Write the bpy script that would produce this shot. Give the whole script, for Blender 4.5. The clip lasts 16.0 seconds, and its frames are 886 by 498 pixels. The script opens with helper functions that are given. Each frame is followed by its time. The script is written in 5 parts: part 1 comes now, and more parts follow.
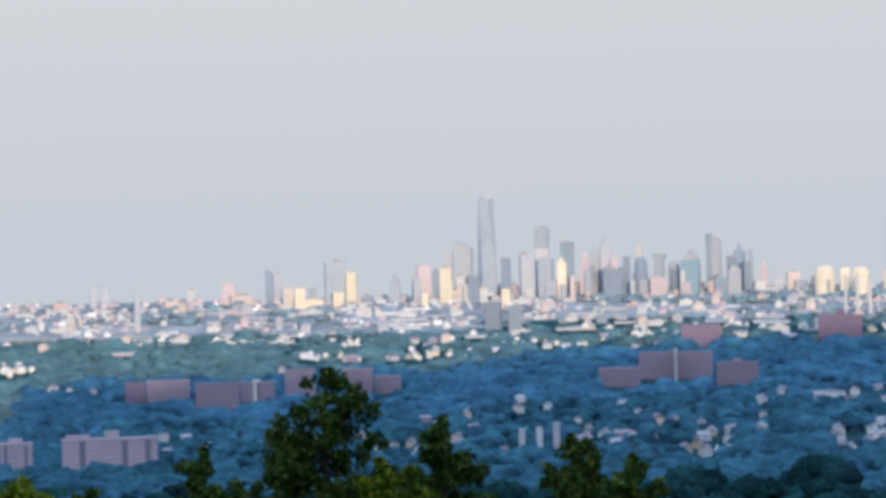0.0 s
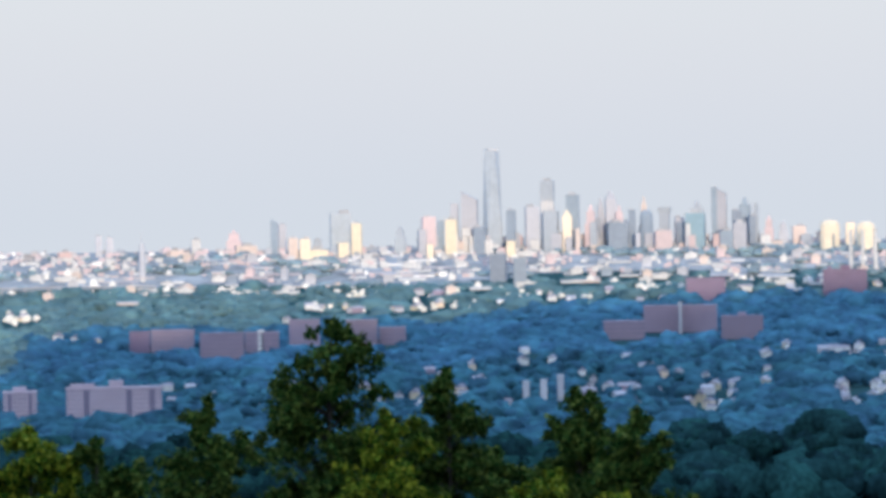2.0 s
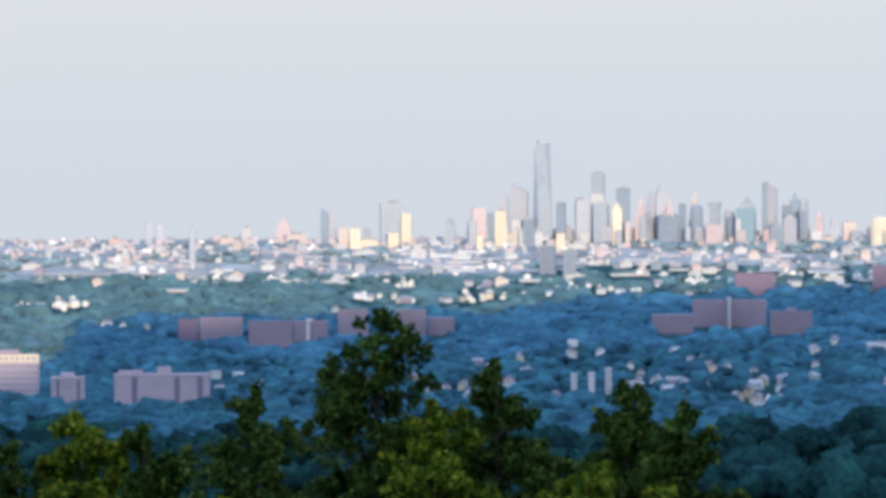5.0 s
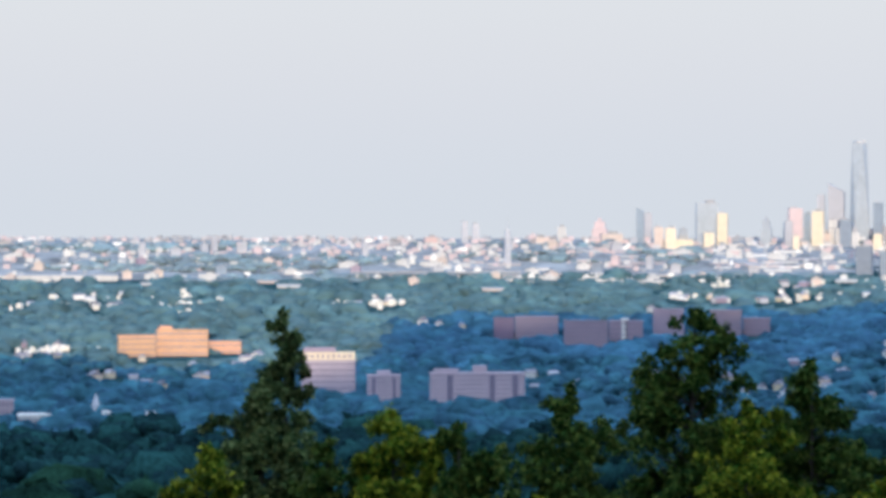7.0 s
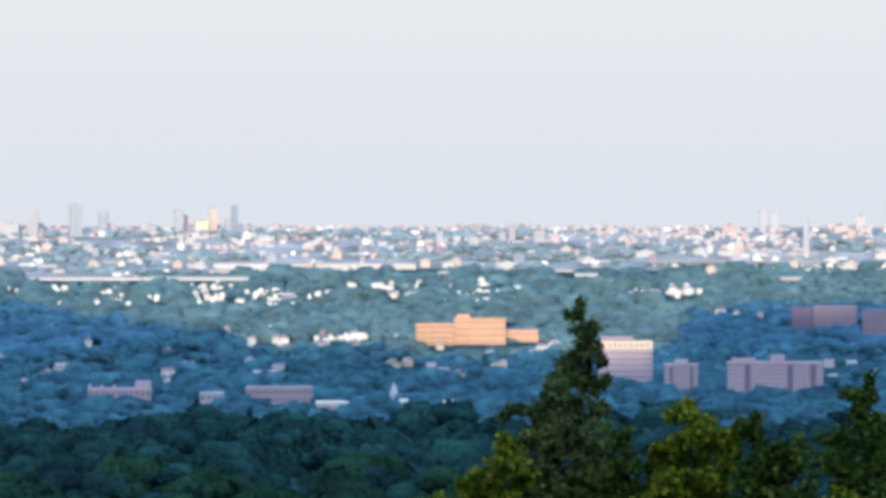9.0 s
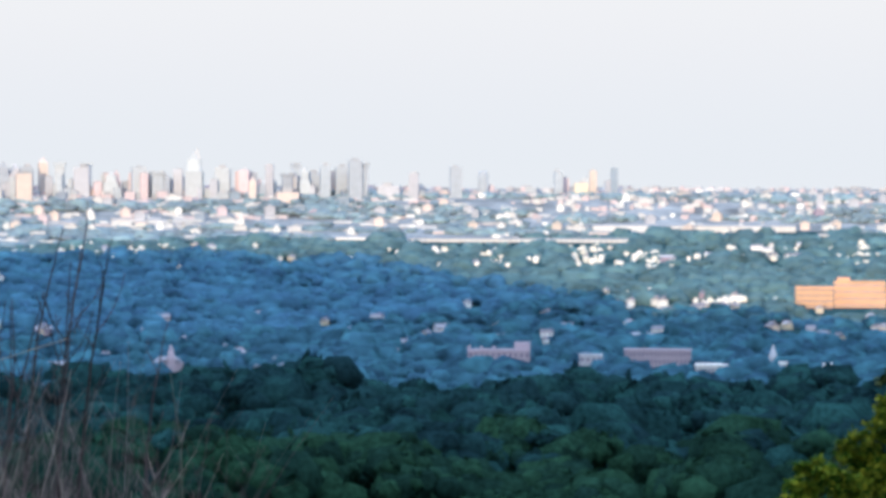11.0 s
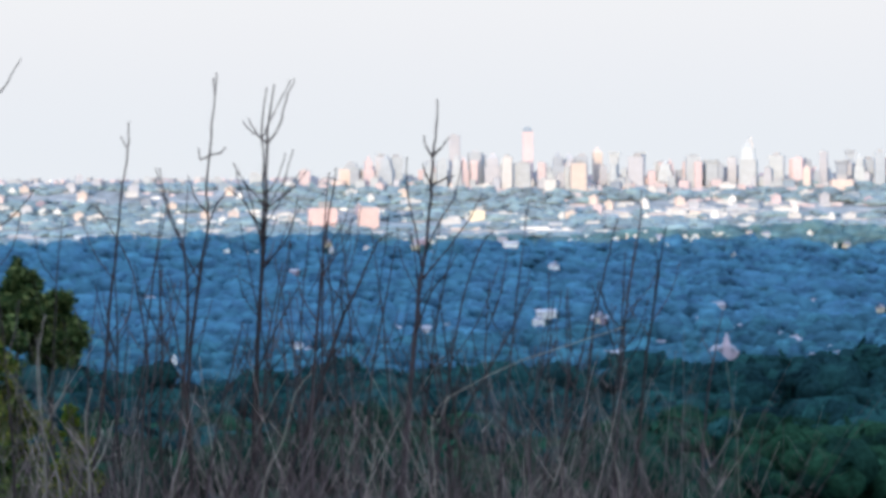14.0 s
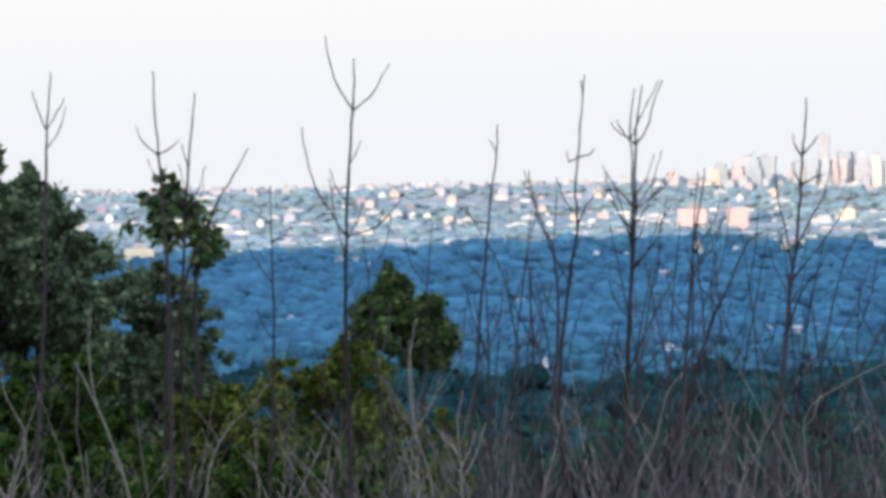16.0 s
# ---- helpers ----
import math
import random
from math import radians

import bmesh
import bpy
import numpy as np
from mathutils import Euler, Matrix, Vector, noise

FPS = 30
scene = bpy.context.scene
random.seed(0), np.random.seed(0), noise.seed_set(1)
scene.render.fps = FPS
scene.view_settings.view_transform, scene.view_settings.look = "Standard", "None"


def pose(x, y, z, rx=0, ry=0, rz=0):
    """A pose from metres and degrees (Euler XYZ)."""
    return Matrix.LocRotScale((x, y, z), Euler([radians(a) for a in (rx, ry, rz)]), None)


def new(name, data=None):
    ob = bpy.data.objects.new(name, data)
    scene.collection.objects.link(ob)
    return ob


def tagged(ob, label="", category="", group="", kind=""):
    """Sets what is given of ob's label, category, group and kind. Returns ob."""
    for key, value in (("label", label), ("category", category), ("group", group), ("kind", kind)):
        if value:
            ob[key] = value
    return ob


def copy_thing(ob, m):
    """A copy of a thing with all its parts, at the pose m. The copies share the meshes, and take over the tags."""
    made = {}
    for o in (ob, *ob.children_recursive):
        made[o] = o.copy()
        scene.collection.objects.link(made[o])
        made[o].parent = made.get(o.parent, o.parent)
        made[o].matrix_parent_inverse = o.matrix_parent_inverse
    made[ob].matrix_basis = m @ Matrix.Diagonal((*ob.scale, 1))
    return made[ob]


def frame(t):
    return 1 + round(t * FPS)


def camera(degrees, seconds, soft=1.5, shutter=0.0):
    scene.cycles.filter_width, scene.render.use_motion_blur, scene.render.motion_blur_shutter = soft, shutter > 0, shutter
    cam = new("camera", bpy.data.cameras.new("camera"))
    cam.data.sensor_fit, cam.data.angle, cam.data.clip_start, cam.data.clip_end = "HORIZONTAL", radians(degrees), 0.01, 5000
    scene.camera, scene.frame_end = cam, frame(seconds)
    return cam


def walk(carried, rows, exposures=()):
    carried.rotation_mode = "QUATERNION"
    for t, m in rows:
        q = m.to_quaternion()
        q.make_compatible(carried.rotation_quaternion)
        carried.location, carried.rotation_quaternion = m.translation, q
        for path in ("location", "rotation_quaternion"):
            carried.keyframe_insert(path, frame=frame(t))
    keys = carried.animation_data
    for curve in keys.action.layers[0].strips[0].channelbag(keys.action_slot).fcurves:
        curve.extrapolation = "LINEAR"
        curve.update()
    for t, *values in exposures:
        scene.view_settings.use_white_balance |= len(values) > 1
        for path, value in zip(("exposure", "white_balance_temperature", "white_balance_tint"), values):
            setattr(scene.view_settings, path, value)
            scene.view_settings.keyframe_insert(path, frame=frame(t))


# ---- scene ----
# The camera stands on a ridge, 150 m above the valley, and pans to its left.
H = 150.0                     # eye height above the valley floor
FOV = 12.0
F = 784 / math.tan(radians(FOV / 2))   # bearing units per radian
cam = camera(FOV, 16.0, soft=4.1)
PAN = [  # seconds, bearing, tilt (both in 1/F rad), lean in degrees
    (0, -71.1, 37.5, -1.43), (0.5, -71.6, 34.6, -1.43), (1, -73.7, -0.6, -1.1), (1.5, -76.3, -37.6, -1.1),
    (2, -80.6, -48.0, -1.0), (2.5, -81.3, -60.4, -1.0), (3, -79.5, -68.8, -0.93), (3.2, -79.5, -69.3, -0.9),
    (5.3, -197, -62.2, 0.0), (5.5, -238.3, -62.2, 0.0), (6, -374.4, -61.9, 0.0), (6.5, -551.5, -62.4, 0.05),
    (7, -727.7, -62.9, 0.0), (7.5, -871.8, -62.9, -0.04), (8, -1012.3, -62.8, -0.03), (8.2, -1066, -63.5, 0.0),
    (10.3, -1633, -131, 0.1), (10.5, -1716.3, -135.8, 0.12), (11, -1925.1, -151.4, 0.18), (11.5, -2135, -168.1, 0.25)]
PAN += [
    (12, -2334, -173.7, 0.0), (12.5, -2486.4, -173.6, -0.15), (13, -2623.5, -173, -0.19), (13.5, -2763.3, -170.7, -0.3),
    (14, -2903.5, -169.6, -0.47), (14.5, -3042.3, -167.9, -0.73), (15, -3225, -164.7, -0.83), (15.5, -3414.8, -160.1, -1.1),
    (16, -3555.1, -157.6, -1.23)]
walk(cam, [(t, pose(0, 0, H, 90 + math.degrees(e / F), -r, -math.degrees(x / F))) for t, x, e, r in PAN],
     exposures=[(0, -0.1, 6250, 10), (1, -0.02, 6250, 10), (2, 0.13, 6250, 10), (3, 0.24, 6250, 10), (5.5, 0.08, 6250, 10), (7, 0.13, 6300, 10),
                (8.2, 0.2, 6350, 10), (10.5, 0.36, 6500, 10), (13, 0.4, 6550, 10), (14.5, 0.38, 6550, 10), (15.5, 0.32, 6600, 10), (16, 0.5, 6750, 10)])

# ---- light: a low evening sun behind the camera, a pale hazy sky ----
SUN_UP, SUN_TURN = 2.7, -6.0   # degrees over the skyline, and sideways from straight behind
world = bpy.data.worlds.new("evening_sky")
scene.world = world
world.use_nodes = True
wt = world.node_tree
wt.nodes.clear()
w_out = wt.nodes.new("ShaderNodeOutputWorld")
w_add = wt.nodes.new("ShaderNodeAddShader")
w_sky = wt.nodes.new("ShaderNodeTexSky")
w_sky.sky_type, w_sky.sun_disc = "NISHITA", False
w_sky.sun_elevation, w_sky.sun_rotation = radians(SUN_UP), radians(180 + SUN_TURN)
w_sky.air_density, w_sky.dust_density, w_sky.ozone_density = 1.4, 2.0, 3.0
w_bg = wt.nodes.new("ShaderNodeBackground")
w_bg.inputs["Strength"].default_value = 0.12
w_hz = wt.nodes.new("ShaderNodeBackground")
w_tc = wt.nodes.new("ShaderNodeTexCoord")
w_sep = wt.nodes.new("ShaderNodeSeparateXYZ")
w_ramp = wt.nodes.new("ShaderNodeValToRGB")
w_ramp.color_ramp.elements[0].position, w_ramp.color_ramp.elements[0].color = 0.0, (0.605, 0.645, 0.695, 1)
w_ramp.color_ramp.elements[1].position, w_ramp.color_ramp.elements[1].color = 0.75, (0.80, 1.0, 1.35, 1)
e = w_ramp.color_ramp.elements.new(0.10)
e.color = (0.60, 0.648, 0.71, 1)
e = w_ramp.color_ramp.elements.new(0.28)
e.color = (0.62, 0.74, 0.95, 1)
wt.links.new(w_tc.outputs["Generated"], w_sep.inputs[0])
wt.links.new(w_sep.outputs["Z"], w_ramp.inputs[0])
wt.links.new(w_ramp.outputs[0], w_hz.inputs["Color"])
wt.links.new(w_sky.outputs[0], w_bg.inputs["Color"])
wt.links.new(w_bg.outputs[0], w_add.inputs[0])
wt.links.new(w_hz.outputs[0], w_add.inputs[1])
wt.links.new(w_add.outputs[0], w_out.inputs[0])

sun_data = bpy.data.lights.new("sun", "SUN")
sun_data.energy, sun_data.angle, sun_data.color = 2.6, radians(0.5), (1.0, 0.80, 0.58)
sun = new("sun", sun_data)
sun.matrix_world = pose(0, 0, 400, 90 - SUN_UP, 0, -SUN_TURN)


# ---- materials ----
def material(name, col, rough=0.85, var=0.3, scale=0.2, fine=3.0, bump=0.0, island=0.0, leafy=0.0, metal=0.0, each=0.0, gloss=0.2):
    """A procedural surface: base colour varied at two scales, by loose piece and by object, with fine relief."""
    m = bpy.data.materials.new(name)
    m.use_nodes = True
    nt = m.node_tree
    n, ln = nt.nodes, nt.links
    b = n["Principled BSDF"]
    b.inputs["Roughness"].default_value, b.inputs["Metallic"].default_value = rough, metal
    b.inputs["Specular IOR Level"].default_value = gloss
    tc = n.new("ShaderNodeTexCoord")
    a = n.new("ShaderNodeTexNoise")
    a.inputs["Scale"].default_value, a.inputs["Detail"].default_value = scale, 4
    c = n.new("ShaderNodeTexNoise")
    c.inputs["Scale"].default_value, c.inputs["Detail"].default_value = fine, 3
    ln.new(tc.outputs["Object"], a.inputs["Vector"])
    ln.new(tc.outputs["Object"], c.inputs["Vector"])
    add = n.new("ShaderNodeMath")
    add.operation = "ADD"
    ln.new(a.outputs["Fac"], add.inputs[0])
    ln.new(c.outputs["Fac"], add.inputs[1])
    mp = n.new("ShaderNodeMapRange")
    mp.inputs["From Min"].default_value, mp.inputs["From Max"].default_value = 0.6, 1.4
    mp.inputs["To Min"].default_value, mp.inputs["To Max"].default_value = 1 - var, 1 + var
    ln.new(add.outputs[0], mp.inputs["Value"])
    value = mp.outputs["Result"]
    hue = n.new("ShaderNodeHueSaturation")
    hue.inputs["Color"].default_value = (*col, 1)
    for amount, node, out in ((island, "ShaderNodeNewGeometry", "Random Per Island"), (each, "ShaderNodeObjectInfo", "Random")):
        if amount:
            g = n.new(node)
            r = n.new("ShaderNodeMapRange")
            r.inputs["To Min"].default_value, r.inputs["To Max"].default_value = 1 - amount, 1 + amount
            ln.new(g.outputs[out], r.inputs["Value"])
            mul = n.new("ShaderNodeMath")
            mul.operation = "MULTIPLY"
            ln.new(value, mul.inputs[0])
            ln.new(r.outputs["Result"], mul.inputs[1])
            value = mul.outputs[0]
            h = n.new("ShaderNodeMapRange")
            h.inputs["To Min"].default_value, h.inputs["To Max"].default_value = 0.5 + amount * 0.09, 0.5 - amount * 0.09
            ln.new(g.outputs[out], h.inputs["Value"])
            ln.new(h.outputs["Result"], hue.inputs["Hue"])
    ln.new(value, hue.inputs["Value"])
    ln.new(hue.outputs["Color"], b.inputs["Base Color"])
    if bump:
        bp = n.new("ShaderNodeBump")
        bp.inputs["Strength"].default_value, bp.inputs["Distance"].default_value = bump, 0.6 / fine
        ln.new(c.outputs["Fac"], bp.inputs["Height"])
        ln.new(bp.outputs["Normal"], b.inputs["Normal"])
    if leafy:
        tr = n.new("ShaderNodeBsdfTranslucent")
        ln.new(hue.outputs["Color"], tr.inputs["Color"])
        mx = n.new("ShaderNodeMixShader")
        mx.inputs[0].default_value = leafy
        ln.new(b.outputs[0], mx.inputs[1])
        ln.new(tr.outputs[0], mx.inputs[2])
        ln.new(mx.outputs[0], n["Material Output"].inputs[0])
    return m


def facade(name, col, dark, storey=4.0, bay=3.0, rough=0.6, share=0.5):
    """A far facade: storeys and bays as a fine grid of darker glazing in a wall, with blotches of weathering."""
    m = material(name, col, rough, 0.16, 0.02, 0.15, each=0.12)
    nt = m.node_tree
    n, ln = nt.nodes, nt.links
    b = n["Principled BSDF"]
    src = b.inputs["Base Color"].links[0].from_socket
    br = n.new("ShaderNodeTexBrick")
    br.offset = 0.0
    br.inputs["Scale"].default_value = 1.0
    br.inputs["Brick Width"].default_value, br.inputs["Row Height"].default_value = bay, storey
    br.inputs["Mortar Size"].default_value, br.inputs["Mortar Smooth"].default_value = storey * (1 - share) * 0.5, 0.1
    tc = n.new("ShaderNodeTexCoord")
    sep = n.new("ShaderNodeSeparateXYZ")
    ln.new(tc.outputs["Object"], sep.inputs[0])
    s = n.new("ShaderNodeMath")
    s.operation = "ADD"
    ln.new(sep.outputs["X"], s.inputs[0])
    ln.new(sep.outputs["Y"], s.inputs[1])
    com = n.new("ShaderNodeCombineXYZ")
    ln.new(s.outputs[0], com.inputs[0])
    ln.new(sep.outputs["Z"], com.inputs[1])
    ln.new(com.outputs[0], br.inputs["Vector"])
    mx = n.new("ShaderNodeMix")
    mx.data_type = "RGBA"
    ln.new(br.outputs["Fac"], mx.inputs[0])
    mx.inputs[6].default_value = (*dark, 1)
    ln.new(src, mx.inputs[7])
    ln.new(mx.outputs[2], b.inputs["Base Color"])
    return m


M = {}
# Valley ground tinted teal, close to the canopy above it.
M["ground"] = material("teal_valley_soil_and_grass", (0.03, 0.075, 0.085), 0.95, 0.4, 0.01, 0.2, gloss=0.0)
M["hill"] = material("dry_hillside_grass", (0.03, 0.028, 0.02), 0.95, 0.4, 0.3, 4.0, 0.4, gloss=0.0)
# Haze sits in these canopy colours: bluer and paler with distance.
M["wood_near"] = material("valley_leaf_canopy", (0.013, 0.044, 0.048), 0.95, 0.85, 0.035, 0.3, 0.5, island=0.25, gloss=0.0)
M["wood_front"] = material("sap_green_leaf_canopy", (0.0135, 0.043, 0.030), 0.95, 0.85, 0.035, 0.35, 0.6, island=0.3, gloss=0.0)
M["wood_teal"] = material("hazed_teal_canopy", (0.040, 0.116, 0.168), 0.95, 0.75, 0.03, 0.08, 0.2, island=0.14, gloss=0.0)
# Mid carries the ridge's shade, far the sunlight, both put into the colour.
M["wood_mid"] = material("hazed_blue_canopy", (0.053, 0.146, 0.228), 0.95, 0.6, 0.02, 0.06, 0.1, island=0.1, gloss=0.0)
M["wood_far"] = material("hazed_sunlit_canopy", (0.100, 0.178, 0.195), 0.95, 0.55, 0.02, 0.05, 0.1, island=0.1, gloss=0.0)
# Leaf colour washed out to grey-blue in place of haze.
M["belt"] = material("haze_tinted_tree_belt", (0.22, 0.30, 0.34), 0.95, 0.35, 0.01, 0.2, island=0.2, gloss=0.0)
M["rose"] = facade("rose_brick_facade", (0.68, 0.50, 0.47), (0.6, 0.46, 0.45))
M["leaf_dark"] = material("dark_green_leaf", (0.044, 0.086, 0.018), 0.55, 0.85, 0.5, 3, island=0.7, leafy=0.14, gloss=0.03)
# Green leaf greyed and lightened to stand for a hazy veil.
M["leaf_grey"] = material("haze_greyed_leaf", (0.115, 0.155, 0.085), 0.6, 0.7, 0.6, 3, island=0.6, leafy=0.12, gloss=0.03)
M["leaf_sun"] = material("yellow_green_leaf", (0.108, 0.165, 0.016), 0.55, 0.85, 0.5, 3, island=0.75, leafy=0.2, gloss=0.03)
M["leaf_mid"] = material("mid_green_leaf", (0.075, 0.115, 0.042), 0.6, 0.8, 0.8, 3, island=0.65, leafy=0.12, gloss=0.03)
M["leaf_olive"] = material("olive_green_leaf", (0.105, 0.140, 0.028), 0.55, 0.85, 0.6, 3, island=0.75, leafy=0.15, gloss=0.03)
M["bark"] = material("grey_brown_bark", (0.05, 0.045, 0.04), 0.95, 0.35, 6, 60, 0.5, gloss=0.05)
M["twig"] = material("dry_brown_twig", (0.075, 0.058, 0.060), 0.9, 0.35, 3, 40, 0.3, each=0.3, island=0.4, gloss=0.05)
M["straw"] = material("dry_straw_stalk", (0.36, 0.31, 0.27), 0.9, 0.35, 3, 30, island=0.6, gloss=0.05)
# Skyline facades are lightened and greyed toward the sky, standing in for haze.
M["concrete"] = facade("pale_concrete_facade", (0.50, 0.505, 0.54), (0.44, 0.46, 0.51))
M["beige"] = facade("beige_stone_facade", (0.70, 0.58, 0.51), (0.58, 0.50, 0.47))
# Warm yellow puts the low sun's colour into the facade.
M["gold"] = facade("sunlit_yellow_facade", (0.86, 0.74, 0.56), (0.76, 0.64, 0.50))
M["pink"] = facade("pinkish_brick_facade", (0.66, 0.53, 0.53), (0.56, 0.47, 0.49))
M["glass"] = facade("hazed_blue_grey_facade", (0.40, 0.44, 0.485), (0.37, 0.42, 0.47), 4, 1.5, 0.6)
M["slate"] = facade("dark_blue_glass_facade", (0.28, 0.335, 0.40), (0.255, 0.31, 0.385), 4, 1.5, 0.6)
M["teal"] = facade("teal_glass_facade", (0.30, 0.44, 0.50), (0.27, 0.41, 0.48), 4, 1.5, 0.6)
# Paler grey than the other glass, for thicker haze over the northern towers.
M["haze_grey"] = facade("hazed_grey_facade", (0.49, 0.53, 0.555), (0.46, 0.50, 0.54), 4, 1.5, 0.5)
M["pale_roof"] = material("pale_city_roof", (0.46, 0.45, 0.46), 0.9, 0.3, 0.02, 0.2, island=0.3)
# The plain's paleness stands in for the haze lying over it.
M["plain"] = material("hazed_pale_plain", (0.31, 0.33, 0.345), 0.95, 0.6, 0.012, 0.05, gloss=0.0)
M["white"] = facade("white_panel_facade", (0.66, 0.65, 0.63), (0.56, 0.57, 0.58), 5, 6)
M["lilac"] = material("greyish_lilac_brick_wall", (0.51, 0.43, 0.49), 0.9, 0.15, 0.06, 1.5, each=0.12, gloss=0.05)
M["stem"] = material("weathered_grey_stem", (0.165, 0.138, 0.132), 0.9, 0.35, 3, 40, island=0.6, gloss=0.05)
M["far_wall"] = material("white_far_house_wall", (0.86, 0.82, 0.74), 0.8, 0.1, 0.1, 1, island=0.2)
M["brick"] = material("purplish_brick_wall", (0.37, 0.30, 0.37), 0.9, 0.15, 0.06, 1.5, each=0.15, gloss=0.05)
M["brick_dark"] = material("dark_red_brick_wall", (0.24, 0.18, 0.26), 0.9, 0.15, 0.06, 1.5, each=0.1, gloss=0.05)
M["orange"] = material("orange_brick_wall", (0.74, 0.43, 0.27), 0.9, 0.2, 0.06, 1.5, each=0.1, gloss=0.05)
M["siding"] = material("white_house_siding", (0.84, 0.83, 0.80), 0.8, 0.12, 0.3, 3, each=0.18)
M["cream"] = material("cream_house_siding", (0.70, 0.60, 0.44), 0.8, 0.12, 0.3, 3, each=0.2)
M["grey_siding"] = material("grey_house_siding", (0.56, 0.56, 0.60), 0.8, 0.12, 0.3, 3, each=0.2)
M["shingle"] = material("grey_roof_shingle", (0.36, 0.36, 0.42), 0.9, 0.25, 0.4, 4, each=0.4, gloss=0.05)
M["roof"] = material("pale_flat_roof", (0.42, 0.42, 0.43), 0.9, 0.2, 0.05, 1, each=0.2)
M["pane"] = material("grey_window_pane", (0.22, 0.20, 0.28), 0.3, 0.2, 0.5, 3)
M["steel"] = material("pale_grey_steel", (0.55, 0.56, 0.58), 0.5, 0.15, 0.1, 2, metal=0.3)


# ---- the lie of the land ----
def place(bearing, d, z=0.0):
    return Vector((d * math.sin(bearing / F), d * math.cos(bearing / F), z))


def level(elev, d):
    """Height of a thing d metres off that stands at elev (1/F rad) over the horizon."""
    return H + d * elev / F


HILL = ((0, 148.3), (10, 148.0), (25, 147.0), (60, 143.6), (120, 136), (300, 98), (700, 40), (1200, 6), (1500, 0), (3300, 0))


def profile(d):
    if d >= 3300:
        e = np.interp(d, (3300, 4700, 4760, 4820, 4900, 5200), (-339, -105, -68, -55, -48, -38))
        return H + d * e / F
    return float(np.interp(d, [a for a, _ in HILL], [b for _, b in HILL]))


PROF_D = np.concatenate([np.arange(0, 320, 10), np.arange(320, 5260, 40)]).astype(float)
PROF_Z = np.array([profile(d) for d in PROF_D])
for _ in range(2):
    PROF_Z[5:-1] = (PROF_Z[4:-2] + PROF_Z[5:-1] * 2 + PROF_Z[6:]) / 4


def land(d):
    return np.interp(d, PROF_D, PROF_Z)


def plain_edge(b):
    """Distance at which the woods give way to the open plain, by bearing."""
    e = np.interp(b, (-4460, -3000, -2400, -1900, -1300, -600, 0, 900), (-166, -156, -143, -134, -123, -116, -111, -103))
    e = e + 3 * np.sin(np.asarray(b) / 130.0) + 2 * np.sin(np.asarray(b) / 41.0)
    return 3300 + (e + 339) / 234 * 1400


# ---- the crest behind the eye, whose evening shadow lies over the slope and the near valley ----
CREST_V = -500.0
SHADE = ((960, -138), (600, -140), (340, -152), (0, -170), (-300, -180), (-700, -190), (-800, -205), (-865, -292), (-1000, -298), (-1500, -276),
         (-1760, -228), (-2100, -182), (-2500, -162), (-3300, -158), (-4460, -166))   # bearing and elevation of the shadow's edge


def crest_table():
    us, cs = [], []
    ds = np.arange(1600, 4900, 5.0)
    es = (land(ds) - H) / ds * F
    for b in np.linspace(960, -4460, 160):
        e_edge = np.interp(b, [q[0] for q in SHADE[::-1]], [q[1] for q in SHADE[::-1]]) + 6 * math.sin(b / 75.0) + 4 * math.sin(b / 31.0)
        d = float(ds[np.argmin(np.abs(es - e_edge))])
        a = b / F - radians(SUN_TURN)
        us.append(d * math.sin(a))
        cs.append(float(land(d)) + 5 + math.tan(radians(SUN_UP)) * (d * math.cos(a) - CREST_V))
    o = np.argsort(us)
    return np.array(us)[o], np.array(cs)[o]


CREST_U, CREST_Z = crest_table()


def crest(x, y):
    """Height of the crest over the eye's ridge at a point behind the eye."""
    s = radians(SUN_TURN)
    u, v = x * math.cos(s) - y * math.sin(s), x * math.sin(s) + y * math.cos(s)
    top = np.interp(u, CREST_U, CREST_Z)
    t = np.clip(1 - np.abs(v - CREST_V) / 380.0, 0, 1)
    return top, t * t * (3 - 2 * t)


# ---- mesh helpers ----
def mesh_object(name, bm, mat, parent=None, label="", smooth=False):
    me = bpy.data.meshes.new(name)
    bm.to_mesh(me)
    bm.free()
    me.materials.append(mat)
    if smooth:
        for p in me.polygons:
            p.use_smooth = True
    ob = new(name, me)
    ob.parent = parent
    if label:
        tagged(ob, label)
    return ob


def part(name, bm, mat, parent, label="", smooth=False):
    return mesh_object(name, bm, mat, parent, label, smooth)


def box(bm, x0, x1, y0, y1, z0, z1, top=1.0):
    """A block; top below 1 draws its upper face in."""
    cx, cy = (x0 + x1) / 2, (y0 + y1) / 2
    lo = [bm.verts.new(p) for p in ((x0, y0, z0), (x1, y0, z0), (x1, y1, z0), (x0, y1, z0))]
    hi = [bm.verts.new((cx + (x - cx) * top, cy + (y - cy) * top, z1)) for x, y in ((x0, y0), (x1, y0), (x1, y1), (x0, y1))]
    bm.faces.new(lo[::-1])
    bm.faces.new(hi)
    for i in range(4):
        j = (i + 1) % 4
        bm.faces.new((lo[i], lo[j], hi[j], hi[i]))
    return bm


